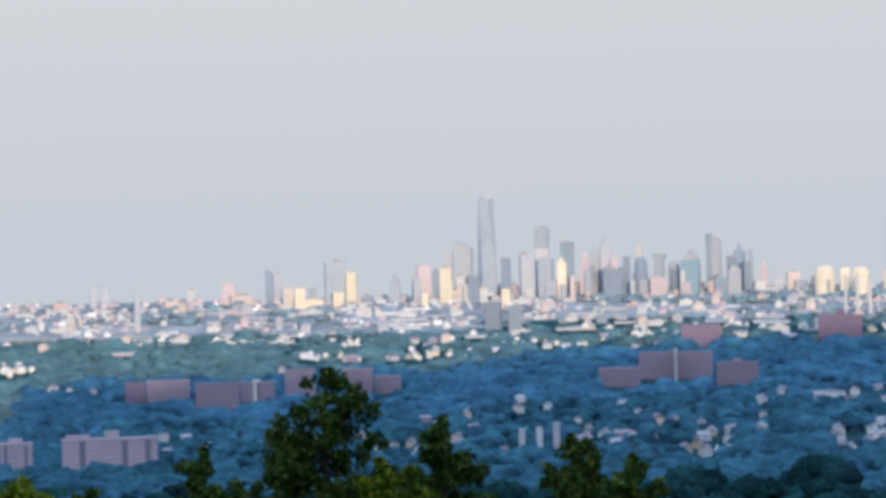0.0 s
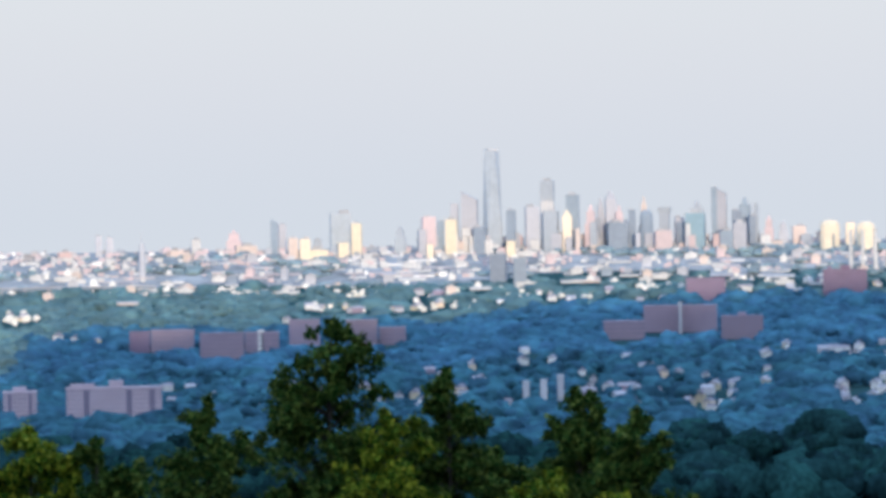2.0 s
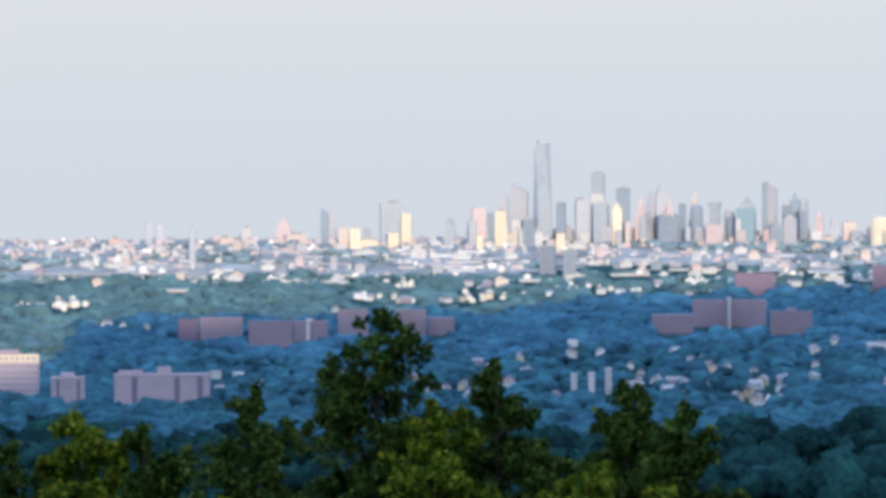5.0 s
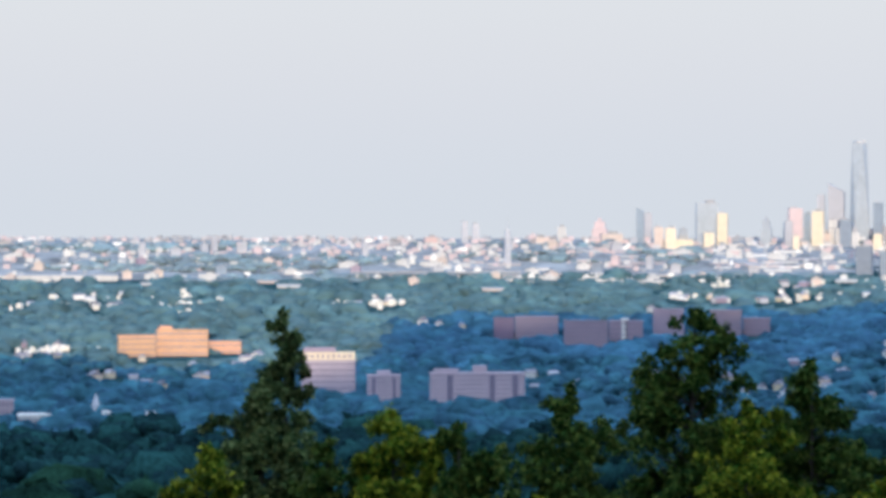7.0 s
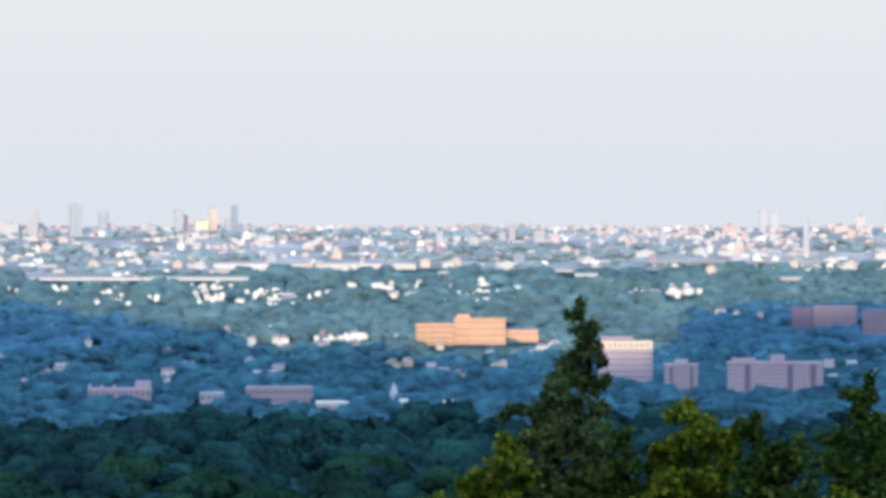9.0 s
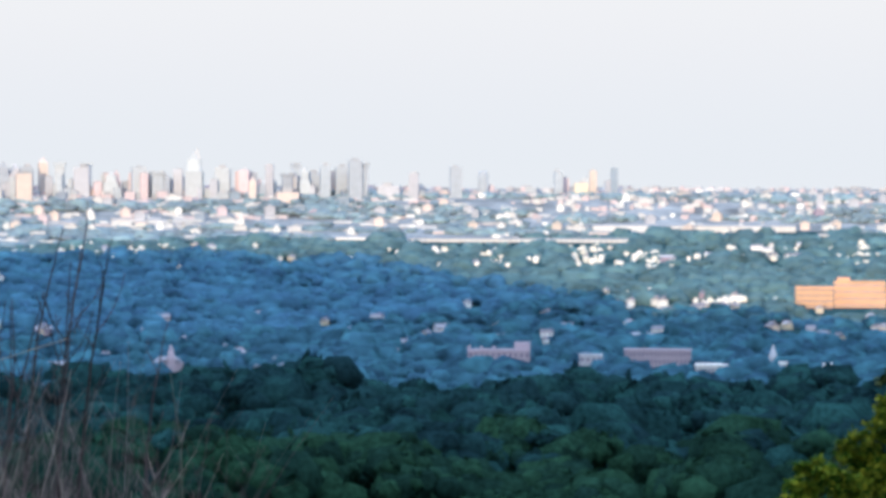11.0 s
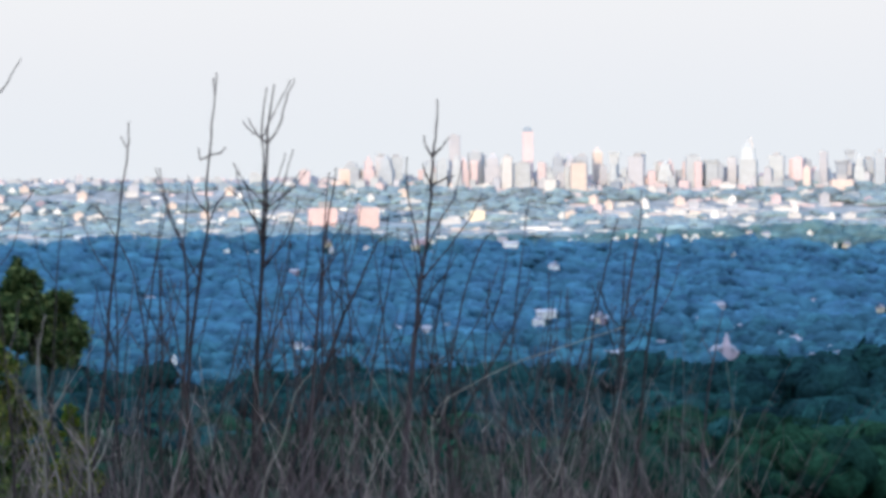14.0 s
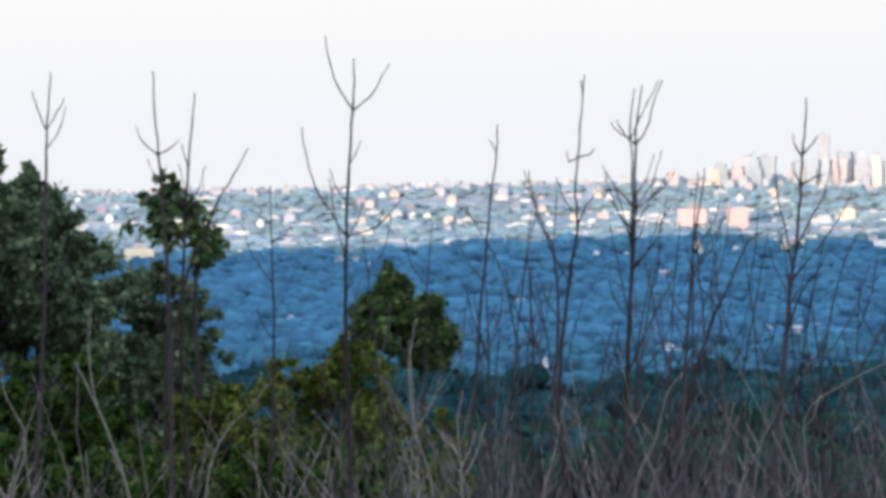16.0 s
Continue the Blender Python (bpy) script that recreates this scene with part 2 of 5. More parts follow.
def tube(bm, pts, radii, sides=5):
    rings = []
    for i, p in enumerate(pts):
        d = (pts[min(i + 1, len(pts) - 1)] - pts[max(i - 1, 0)]).normalized()
        u = d.orthogonal().normalized()
        v = d.cross(u)
        rings.append([bm.verts.new(p + (u * math.cos(6.2832 * k / sides) + v * math.sin(6.2832 * k / sides)) * radii[i]) for k in range(sides)])
    for a, b in zip(rings, rings[1:]):
        for k in range(sides):
            bm.faces.new((a[k], a[(k + 1) % sides], b[(k + 1) % sides], b[k]))
    bm.faces.new(rings[0][::-1])
    bm.faces.new(rings[-1])


def raw_mesh(name, verts, faces, mat, smooth=False):
    """One mesh from arrays of corners and triangles or quads."""
    me = bpy.data.meshes.new(name)
    k = faces.shape[1]
    me.vertices.add(len(verts))
    me.vertices.foreach_set("co", np.ascontiguousarray(verts, dtype=np.float32).ravel())
    me.loops.add(len(faces) * k)
    me.loops.foreach_set("vertex_index", np.ascontiguousarray(faces, dtype=np.int32).ravel())
    me.polygons.add(len(faces))
    me.polygons.foreach_set("loop_start", np.arange(0, len(faces) * k, k, dtype=np.int32))
    me.polygons.foreach_set("use_smooth", np.full(len(faces), smooth))
    me.update(calc_edges=True)
    me.validate()
    me.materials.append(mat)
    return new(name, me)


# ---- ground: one sheet, ridge, valley and plain ----
def build_ground():
    rad = np.concatenate([np.arange(0, 60, 3), np.arange(60, 320, 12), np.arange(320, 3300, 40), np.arange(3300, 5200, 30)]).astype(float)
    az = np.radians(np.concatenate([np.arange(0, 12, 0.25), np.arange(12, 60, 2.0), np.arange(60, 320, 0.5), np.arange(320, 360, 0.25)]))
    rr, aa = np.meshgrid(rad, az)
    front = land(rr)
    # behind the eye the ridge climbs a little and runs on
    back = 148.3 + 20 * np.clip(rr / 150, 0, 1) ** 1.5 - 60 * np.clip((rr - 400) / 3000, 0, 1)
    c = np.clip((np.cos(aa) + 0.15) / 0.6, 0, 1)
    c = c * c * (3 - 2 * c)
    z = front * c + back * (1 - c)
    x, y = rr * np.sin(aa), rr * np.cos(aa)
    top, share = crest(x, y)
    z = z * (1 - share) + np.maximum(z, top) * share
    na, nr = rr.shape
    verts = np.stack([x, y, z], -1).reshape(-1, 3)
    i, j = np.meshgrid(np.arange(na), np.arange(nr - 1), indexing="ij")
    a, b = i * nr + j, ((i + 1) % na) * nr + j
    faces = np.stack([a, a + 1, b + 1, b], -1).reshape(-1, 4)
    faces = faces[:, ::-1]
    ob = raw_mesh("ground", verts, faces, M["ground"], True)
    me = ob.data
    me.materials.append(M["hill"])
    far = np.linalg.norm(verts[faces[:, 0], :2], axis=1) < 130
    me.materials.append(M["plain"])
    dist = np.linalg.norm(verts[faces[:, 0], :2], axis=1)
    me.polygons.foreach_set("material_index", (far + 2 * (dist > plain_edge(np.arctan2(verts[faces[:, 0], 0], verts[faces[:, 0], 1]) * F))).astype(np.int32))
    return tagged(ob, "rolling ground of ridge, wooded valley and far plain", "ground", kind="structure")


build_ground()

CLEAR = []       # (bearing, half width, distance) of buildings, kept free of trees in front


def keep_clear(bearing, half, d, depth=60):
    CLEAR.append((bearing, half, d, depth))


# ---- buildings ----
def root(name, bearing, d, z, turn, label, category, group=""):
    ob = new(name)
    ob.empty_display_size = 5
    ob.matrix_world = Matrix.Translation(place(bearing, d, z)) @ pose(0, 0, 0, 0, 0, -math.degrees(bearing / F) + turn)
    return tagged(ob, label, category, group)


rng = random.Random(7)


def tower(x0, x1, top, mat, label, d=4820, turn=None, shape="flat", name="skyscraper"):
    """A far tower between two bearings, its roof at the elevation top. Parts: shaft, setback, crown, roof box or spire."""
    d = (d if d < 4700 else (4750 if x0 < -1900 else 4790) + (d - 4700) * 0.5) + rng.uniform(-15, 15)
    w = (x1 - x0) * d / F
    z0 = float(land(d)) - 4
    h = level(top, d) - z0
    turn = rng.choice((-8, -4, 4, 9)) if turn is None else turn
    ob = root(name, (x0 + x1) / 2, d, z0, turn, label, "skyscraper" if name == "skyscraper" else "building", "city skyline")
    q = w / 2 / (math.cos(radians(abs(turn))) + 0.7 * math.sin(radians(abs(turn))))
    p = q * 0.75
    bm = bmesh.new()
    if shape == "taper":
        box(bm, -q, q, -q, q, 0, h * 0.16)
        lo = [bm.verts.new((sx * q, sy * q, h * 0.16)) for sx, sy in ((-1, -1), (1, -1), (1, 1), (-1, 1))]
        hi = [bm.verts.new(v) for v in ((0, -q, h), (q, 0, h), (0, q, h), (-q, 0, h))]
        for i in range(4):
            bm.faces.new((lo[i], lo[(i + 1) % 4], hi[i]))
            bm.faces.new((hi[i], lo[(i + 1) % 4], hi[(i + 1) % 4]))
        bm.faces.new(hi)
        part("shaft", bm, mat, ob)
        bm = bmesh.new()
        box(bm, -q * 0.62, q * 0.62, -q * 0.62, q * 0.62, h - 0.5, h + 2.5)
        part("parapet", bm, M["steel"], ob)
        return ob
    if shape == "step":
        box(bm, -q, q, -p, p, 0, h * 0.62)
        part("shaft", bm, mat, ob)
        bm = bmesh.new()
        box(bm, -q * 0.7, q * 0.7, -p * 0.7, p * 0.7, h * 0.62, h * 0.86)
        part("setback", bm, mat, ob)
        bm = bmesh.new()
        box(bm, -q * 0.42, q * 0.42, -p * 0.42, p * 0.42, h * 0.86, h, 0.35)
        part("crown", bm, mat, ob)
    elif shape == "point":
        box(bm, -q, q, -p, p, 0, h * 0.86)
        part("shaft", bm, mat, ob)
        bm = bmesh.new()
        box(bm, -q * 0.9, q * 0.9, -p * 0.9, p * 0.9, h * 0.86, h, 0.15)
        part("pyramid_roof", bm, mat, ob)
    elif shape == "slope":
        box(bm, -q, q, -p, p, 0, h)
        for v in bm.verts:
            if v.co.z > h - 0.1 and v.co.x > 0:
                v.co.z -= w * 0.5
        part("shaft", bm, mat, ob)
    elif shape == "flare":
        box(bm, -q * 0.7, q * 0.7, -p * 0.7, p * 0.7, 0, h * 0.86)
        part("shaft", bm, mat, ob)
        bm = bmesh.new()
        box(bm, -q * 0.75, q * 0.75, -p * 0.75, p * 0.75, h * 0.86, h, 1.3)
        part("crown", bm, mat, ob)
    elif shape == "round":
        n = 14
        prof = [(1.0, 0), (1.0, 0.78), (0.93, 0.88), (0.72, 0.96), (0.35, 1.0)]
        rings = [[bm.verts.new((q * r * math.cos(6.2832 * k / n), p * r * math.sin(6.2832 * k / n), h * t)) for k in range(n)] for r, t in prof]
        for a, b in zip(rings, rings[1:]):
            for k in range(n):
                bm.faces.new((a[k], a[(k + 1) % n], b[(k + 1) % n], b[k]))
        bm.faces.new(rings[-1])
        part("shaft", bm, mat, ob)
    else:
        box(bm, -q, q, -p, p, 0, h)
        part("shaft", bm, mat, ob)
        bm = bmesh.new()
        s = rng.uniform(-0.3, 0.3)
        box(bm, q * (s - 0.45), q * (s + 0.45), -p * 0.5, p * 0.5, h, h + w * rng.uniform(0.08, 0.22))
        part("roof_plant", bm, M["roof"], ob)
    return ob


def spire(ob, z0, z1, r):
    bm = bmesh.new()
    tube(bm, [Vector((0, 0, z0)), Vector((0, 0, z1))], [r, r * 0.3], 6)
    part("spire", bm, M["steel"], ob)


def block(x0, x1, top, bottom, mat, label, name="apartment_block", category="apartment block", rows=6, cols=10, depth=16, strips=(),
          turn=0.0, penthouse=(), windows=True, d=None, clear=78):
    """A slab block with a roof parapet, storeys of window panes, darker balcony strips and roof houses."""
    if d is None:
        ds = np.arange(1600, 4900, 5.0)
        es = (land(ds) - H) / ds * F
        d = float(ds[np.argmin(np.abs(es - bottom))])
    z0 = float(land(d)) - 1.0
    w, h = (x1 - x0) * d / F, level(top, d) - z0
    ob = root(name, (x0 + x1) / 2, d, z0, turn, label, category)
    keep_clear((x0 + x1) / 2, (x1 - x0) / 2 + 3, d, clear)
    bm = box(bmesh.new(), -w / 2, w / 2, 0, depth, 0, h)
    part("wall", bm, mat, ob)
    bm = box(bmesh.new(), -w / 2 - 0.3, w / 2 + 0.3, -0.3, depth + 0.3, h, h + 0.9)
    part("parapet", bm, mat, ob)
    for a, b, t in penthouse:
        bm = box(bmesh.new(), -w / 2 + a * w, -w / 2 + b * w, depth * 0.3, depth * 0.9, h + 0.9, h + 0.9 + t)
        part("roof_house", bm, mat, ob)
    for s in strips:
        x = -w / 2 + s * w
        bm = box(bmesh.new(), x - 0.022 * w - 0.6, x + 0.022 * w + 0.6, -0.25, 0.1, 1, h - 0.6)
        part("balcony_strip", bm, M["pane"], ob, "dark recessed balcony strip")
    if windows:
        cw, rh = w / cols, h / rows
        me = None
        for i in range(cols):
            if any(abs((i + 0.5) / cols - s) < 0.035 for s in strips):
                continue
            for j in range(rows):
                x, z = -w / 2 + (i + 0.5) * cw, (j + 0.55) * rh
                if me is None:
                    win = part("window", box(bmesh.new(), -cw * 0.21, cw * 0.21, -0.12, 0.1, -rh * 0.22, rh * 0.22), M["pane"], ob)
                    me = win.data
                else:
                    win = new("window", me)
                    win.parent = ob
                win.location = (x, 0, z)
    return ob


# ---- the downtown skyline ----
wtc = tower(-9, 23, 124, M["glass"], "very tall tapered blue-grey glass skyscraper above the city", turn=20, shape="taper")
tower(-48, -18, 53, M["concrete"], "pale grey glass skyscraper with stepped top", shape="slope", d=4860)
tower(-67, -53, 32, M["concrete"], "slim pale concrete tower in the haze", d=4870)
tower(31, 48, 19, M["slate"], "dark blue glass office tower", d=4790)
tower(64, 90, 24, M["concrete"], "broad pale concrete office tower")
tower(92, 117, 70, M["glass"], "tall grey glass skyscraper with a blocky top", d=4870)
tower(93, 117, 34, M["white"], "white panelled office tower", d=4840, name="office_tower")
tower(97, 124, 16, M["glass"], "grey-blue glass office tower in front of a white one", d=4790)
tower(130, 147, 18, M["gold"], "sunlit yellow stone tower with a pointed roof", d=4760, shape="point", turn=4)
tower(137, 161, 44, M["slate"], "dark grey glass skyscraper with a flat roof")
tower(170, 192, 26, M["pink"], "pinkish stone tower with stepped pointed top", shape="step")
tower(190, 206, 38, M["concrete"], "pale concrete tower with a stepped top", d=4860, shape="step")
tower(206, 226, 50, M["concrete"], "tall pale stone tower with a pointed crown", d=4850, shape="point")
tower(222, 240, 24, M["pink"], "pink stone tower with a pointed roof", shape="step")
tower(208, 246, -6, M["slate"], "broad dark glass office block", d=4780)
tower(247, 260, 16, M["slate"], "slim dark blue glass tower")
tower(268, 282, 39, M["beige"], "slim sunlit beige stone tower", d=4870, shape="step")
tower(267, 291, 15, M["slate"], "dark blue-grey tower with a rounded top", d=4790, shape="round")
tower(298, 324, 19, M["glass"], "grey tower with a flared crown", shape="flare")
tower(292, 323, -22, M["pink"], "wide sunlit pink stone block", d=4770)
tower(328, 346, 1, M["concrete"], "plain pale concrete tower")
tower(353, 384, 29, M["glass"], "tall grey glass tower with a narrower top", d=4860, shape="step")
tower(348, 383, 8, M["teal"], "broad teal glass office tower", d=4790, turn=-6)
tower(394, 405, 53, M["slate"], "slim dark glass skyscraper with a sharp top", d=4830)
tower(404, 421, 50, M["concrete"], "pale glass skyscraper beside a dark slim one", d=4850, shape="slope")
tower(408, 431, -24, M["slate"], "low dark blue glass office block", d=4780)
tower(439, 467, 35, M["slate"], "dark blue skyscraper with a stepped top", d=4840, shape="step")
tower(430, 447, 12, M["slate"], "dark blue-grey glass tower", d=4810)
tower(467, 476, 22, M["glass"], "thin grey glass tower", d=4830)
tower(432, 456, -10, M["concrete"], "pale concrete office tower", d=4770)
tower(487, 503, 2, M["pink"], "faint pink stone tower in the haze", d=4870, shape="step")
tower(512, 528, -8, M["concrete"], "faint pale concrete tower", d=4870, shape="step")
tower(535, 560, -18, M["beige"], "low beige apartment tower", d=4860)
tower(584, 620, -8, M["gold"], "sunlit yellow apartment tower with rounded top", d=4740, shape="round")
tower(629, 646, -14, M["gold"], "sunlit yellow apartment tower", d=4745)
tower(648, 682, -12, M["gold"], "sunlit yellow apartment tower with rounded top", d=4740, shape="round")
tower(705, 735, -20, M["beige"], "beige apartment tower at the waterfront", d=4760)
for b in (638, 659, 681):
    c = root("factory_chimney", b, 4700, float(land(4700)) - 2, 0, "tall white power station chimney", "chimney", "power station chimneys")
    hh = level(-28, 4700) - float(land(4700)) + 2
    bm = bmesh.new()
    tube(bm, [Vector((0, 0, 0)), Vector((0, 0, hh))], [2.6, 1.9], 12)
    part("flue", bm, M["white"], c)
    bm = bmesh.new()
    tube(bm, [Vector((0, 0, hh)), Vector((0, 0, hh + 1.2))], [2.3, 2.3], 12)
    part("rim", bm, M["steel"], c)
tower(-27, -5, -11, M["slate"], "dark glass office block below a very tall tower", d=4780)
tower(-91, -79, 1, M["slate"], "slim dark blue glass tower", d=4800)
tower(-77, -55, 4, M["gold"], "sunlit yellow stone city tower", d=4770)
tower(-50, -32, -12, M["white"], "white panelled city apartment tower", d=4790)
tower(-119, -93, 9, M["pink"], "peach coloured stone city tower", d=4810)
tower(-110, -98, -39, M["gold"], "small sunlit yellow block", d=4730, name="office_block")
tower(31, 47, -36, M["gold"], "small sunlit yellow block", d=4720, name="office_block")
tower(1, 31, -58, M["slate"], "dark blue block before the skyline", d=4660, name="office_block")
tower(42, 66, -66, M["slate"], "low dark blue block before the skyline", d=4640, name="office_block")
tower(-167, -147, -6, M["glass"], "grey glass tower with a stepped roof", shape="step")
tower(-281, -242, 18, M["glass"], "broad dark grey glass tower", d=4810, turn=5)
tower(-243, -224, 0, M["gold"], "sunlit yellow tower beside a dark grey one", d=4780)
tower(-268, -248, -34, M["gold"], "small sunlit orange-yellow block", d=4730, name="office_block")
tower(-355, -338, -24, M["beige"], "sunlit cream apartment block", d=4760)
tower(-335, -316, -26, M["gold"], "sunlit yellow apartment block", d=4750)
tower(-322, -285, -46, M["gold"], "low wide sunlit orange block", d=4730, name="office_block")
tower(-386, -372, 10, M["slate"], "slim dark tower with slanted roof", shape="slope")
tower(-372, -358, 0, M["concrete"], "pale tower beside a slim dark one", d=4860)
tower(-464, -437, -8, M["pink"], "pinkish brick city tower with setbacks", shape="step", d=4860)
tower(-450, -410, -36, M["beige"], "wide cream apartment block", d=4790)
tower(-526, -510, -24, M["white"], "pale white tower in the haze", d=4860)
tower(-566, -540, -42, M["beige"], "low cream office block in the city", d=4800, name="office_block")
tower(-761, -738, -42, M["rose"], "orange brick office block", d=4780, name="office_block")
tower(-695, -684, -14, M["concrete"], "slim pale concrete tower in the haze", d=4870)
tower(-676, -664, -18, M["concrete"], "slim pale concrete tower in the haze", d=4870)
mast = root("factory_chimney", -613, 4720, float(land(4720)) - 2, 0, "tall pale chimney with a thin mast", "chimney")
hh = level(-29, 4720) - float(land(4720)) + 2
bm = bmesh.new()
tube(bm, [Vector((0, 0, 0)), Vector((0, 0, hh))], [4.2, 3.0], 12)
part("flue", bm, M["concrete"], mast)
spire(mast, hh, hh + 13, 0.7)

# ---- the midtown skyline ----
MT = "hazy skyscraper of the northern skyline, "
tower(-3159, -3138, -29, M["pink"], MT + "made of pink stone")
tower(-3088, -3066, -27, M["beige"], MT + "sunlit beige stone")
tower(-3051, -3028, -28, M["haze_grey"], MT + "made of grey glass", shape="flare")
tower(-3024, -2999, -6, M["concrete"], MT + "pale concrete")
tower(-2998, -2975, -6, M["haze_grey"], MT + "made of grey glass", d=4850)
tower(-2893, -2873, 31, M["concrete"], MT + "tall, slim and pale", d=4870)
tower(-2916, -2897, -12, M["haze_grey"], MT + "made of grey glass")
tower(-2860, -2836, 1, M["haze_grey"], MT + "made of grey glass")
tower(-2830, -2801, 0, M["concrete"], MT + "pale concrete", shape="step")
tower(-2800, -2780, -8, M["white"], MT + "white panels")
tower(-2780, -2748, -19, M["haze_grey"], MT + "grey glass, broad")
t = tower(-2763, -2744, 38, M["pink"], MT + "pink with a dark cap", d=4870, turn=5)
bm = bmesh.new()
box(bm, -5.5, 5.5, -5, 5, level(38, 4870) - float(land(4870)) + 6, level(46, 4870) - float(land(4870)) + 6, 0.6)
part("crown", bm, M["slate"], t)
tower(-2736, -2710, -19, M["haze_grey"], MT + "grey glass with a stepped top", shape="step")
tower(-2698, -2664, -4, M["concrete"], MT + "pale, broad and stepped", shape="step", d=4860)
tower(-2679, -2650, -20, M["beige"], MT + "bright sunlit stone", d=4770)
tower(-2640, -2622, 8, M["beige"], MT + "faint cream with a pointed top", shape="point", d=4880)
tower(-2613, -2589, -1, M["haze_grey"], MT + "made of grey glass", shape="flare")
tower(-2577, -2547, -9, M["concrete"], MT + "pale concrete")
tower(-2524, -2498, -16, M["haze_grey"], MT + "made of grey glass", shape="step")
tower(-2476, -2448, -9, M["haze_grey"], MT + "grey-blue glass")
tower(-2445, -2415, -16, M["haze_grey"], MT + "grey-blue glass", shape="flare")
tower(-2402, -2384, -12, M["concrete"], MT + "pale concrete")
tower(-2381, -2348, 17, M["haze_grey"], MT + "tall stepped grey glass", shape="step")
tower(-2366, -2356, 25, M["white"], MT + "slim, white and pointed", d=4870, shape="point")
tower(-2328, -2300, -9, M["haze_grey"], MT + "grey-blue glass")
tower(-2268, -2255, -26, M["beige"], MT + "slim sunlit yellow stone", d=4760, shape="point")
tower(-2222, -2180, -52, M["beige"], "low wide sunlit yellow block", d=4740, name="office_block")
tower(-2204, -2182, -22, M["concrete"], MT + "pale concrete")
tower(-2163, -2132, -16, M["haze_grey"], MT + "grey glass, rounded", shape="round")
tower(-2125, -2104, -14, M["beige"], MT + "faint sunlit cream stone", d=4860)
tower(-2093, -2068, 6, M["glass"], MT + "dark blue slab", d=4800, turn=5)
tower(-2040, -1999, -40, M["concrete"], "low wide grey office block in the haze", d=4830, name="office_block")
tower(-1985, -1968, -18, M["concrete"], MT + "slim and pale")
tower(-1913, -1891, -6, M["glass"], MT + "dark grey slab", turn=6)
tower(-1864, -1844, -13, M["glass"], MT + "dark grey, rounded", shape="round")
tower(-1729, -1713, -14, M["glass"], MT + "slim dark grey")
tower(-1694, -1668, -34, M["gold"], "sunlit yellow apartment tower", d=4780)
tower(-1666, -1653, -12, M["beige"], "slim sunlit cream tower", d=4790)
tower(-1628, -1616, -7, M["slate"], "slim dark tower standing alone")
tower(-1522, -1476, -52, M["beige"], "wide low sunlit yellow block", d=4780, name="office_block")
tower(-3144, -3092, -96, M["rose"], "pinkish red brick apartment tower", d=4540, name="apartment_tower", turn=4)
tower(-3056, -3018, -96, M["rose"], "pinkish red brick apartment tower", d=4540, name="apartment_tower", turn=4)
tower(-2857, -2830, -102, M["gold"], "sunlit yellow warehouse block", d=4600, name="office_block")
tower(-4122, -4070, -146, M["gold"], "sunlit orange-yellow building between bare saplings", d=4300, name="office_block", turn=3)
for k in range(26):
    b = -3960 + k * 31 + rng.uniform(-12, 12)
    tower(b, b + rng.uniform(14, 26), rng.uniform(-62, -34), M[rng.choice(("concrete", "haze_grey", "haze_grey"))], "faint pale tower lost in the haze", d=4880)
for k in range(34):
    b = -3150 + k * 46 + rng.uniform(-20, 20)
    tower(b, b + rng.uniform(12, 24), rng.uniform(-50, -24), M[rng.choice(("concrete", "haze_grey", "haze_grey", "pink"))], "faint pale tower of the northern skyline", d=4885)
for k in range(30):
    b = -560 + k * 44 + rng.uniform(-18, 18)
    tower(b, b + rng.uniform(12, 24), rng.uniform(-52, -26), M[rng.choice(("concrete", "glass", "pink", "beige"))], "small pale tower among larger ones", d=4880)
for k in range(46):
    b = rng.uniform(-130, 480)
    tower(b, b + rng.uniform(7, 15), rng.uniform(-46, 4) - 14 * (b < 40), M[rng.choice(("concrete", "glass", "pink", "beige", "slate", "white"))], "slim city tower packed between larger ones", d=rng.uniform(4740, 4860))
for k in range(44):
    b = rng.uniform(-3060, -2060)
    tower(b, b + rng.uniform(7, 15), rng.uniform(-52, -14), M[rng.choice(("concrete", "haze_grey", "pink", "haze_grey"))], "slim pale tower of the northern skyline", d=rng.uniform(4780, 4870))


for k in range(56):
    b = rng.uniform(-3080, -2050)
    tower(b, b + rng.uniform(12, 26), rng.uniform(-42, 2), M[rng.choice(("glass", "haze_grey", "glass", "concrete", "pink"))], "pale grey tower in the dense northern skyline", d=rng.uniform(4800, 4880), shape=rng.choice(("flat", "step", "flat", "flare")))


# mid-rise blocks crowding the feet of the towers
for k in range(90):
    b = rng.uniform(-150, 500)
    tower(b, b + rng.uniform(8, 20), rng.uniform(-62, -22), M[rng.choice(("pink", "beige", "white", "rose", "concrete", "glass"))], "mid-rise stone block packed between the towers", d=rng.uniform(4790, 4830), name="city_building")
for k in range(110):
    b = rng.uniform(-560, 760)
    tower(b, b + rng.uniform(9, 24), rng.uniform(-66, -40), M[rng.choice(("pink", "beige", "white", "pink", "concrete", "rose"))], "mid-rise pinkish city block below the towers", d=rng.uniform(4785, 4850), name="city_building")
for k in range(130):
    b = rng.uniform(-3250, -1450)
    tower(b, b + rng.uniform(9, 26), rng.uniform(-68, -46), M[rng.choice(("pink", "beige", "white", "concrete", "haze_grey"))], "mid-rise pale city block below the towers", d=rng.uniform(4785, 4860), name="city_building")

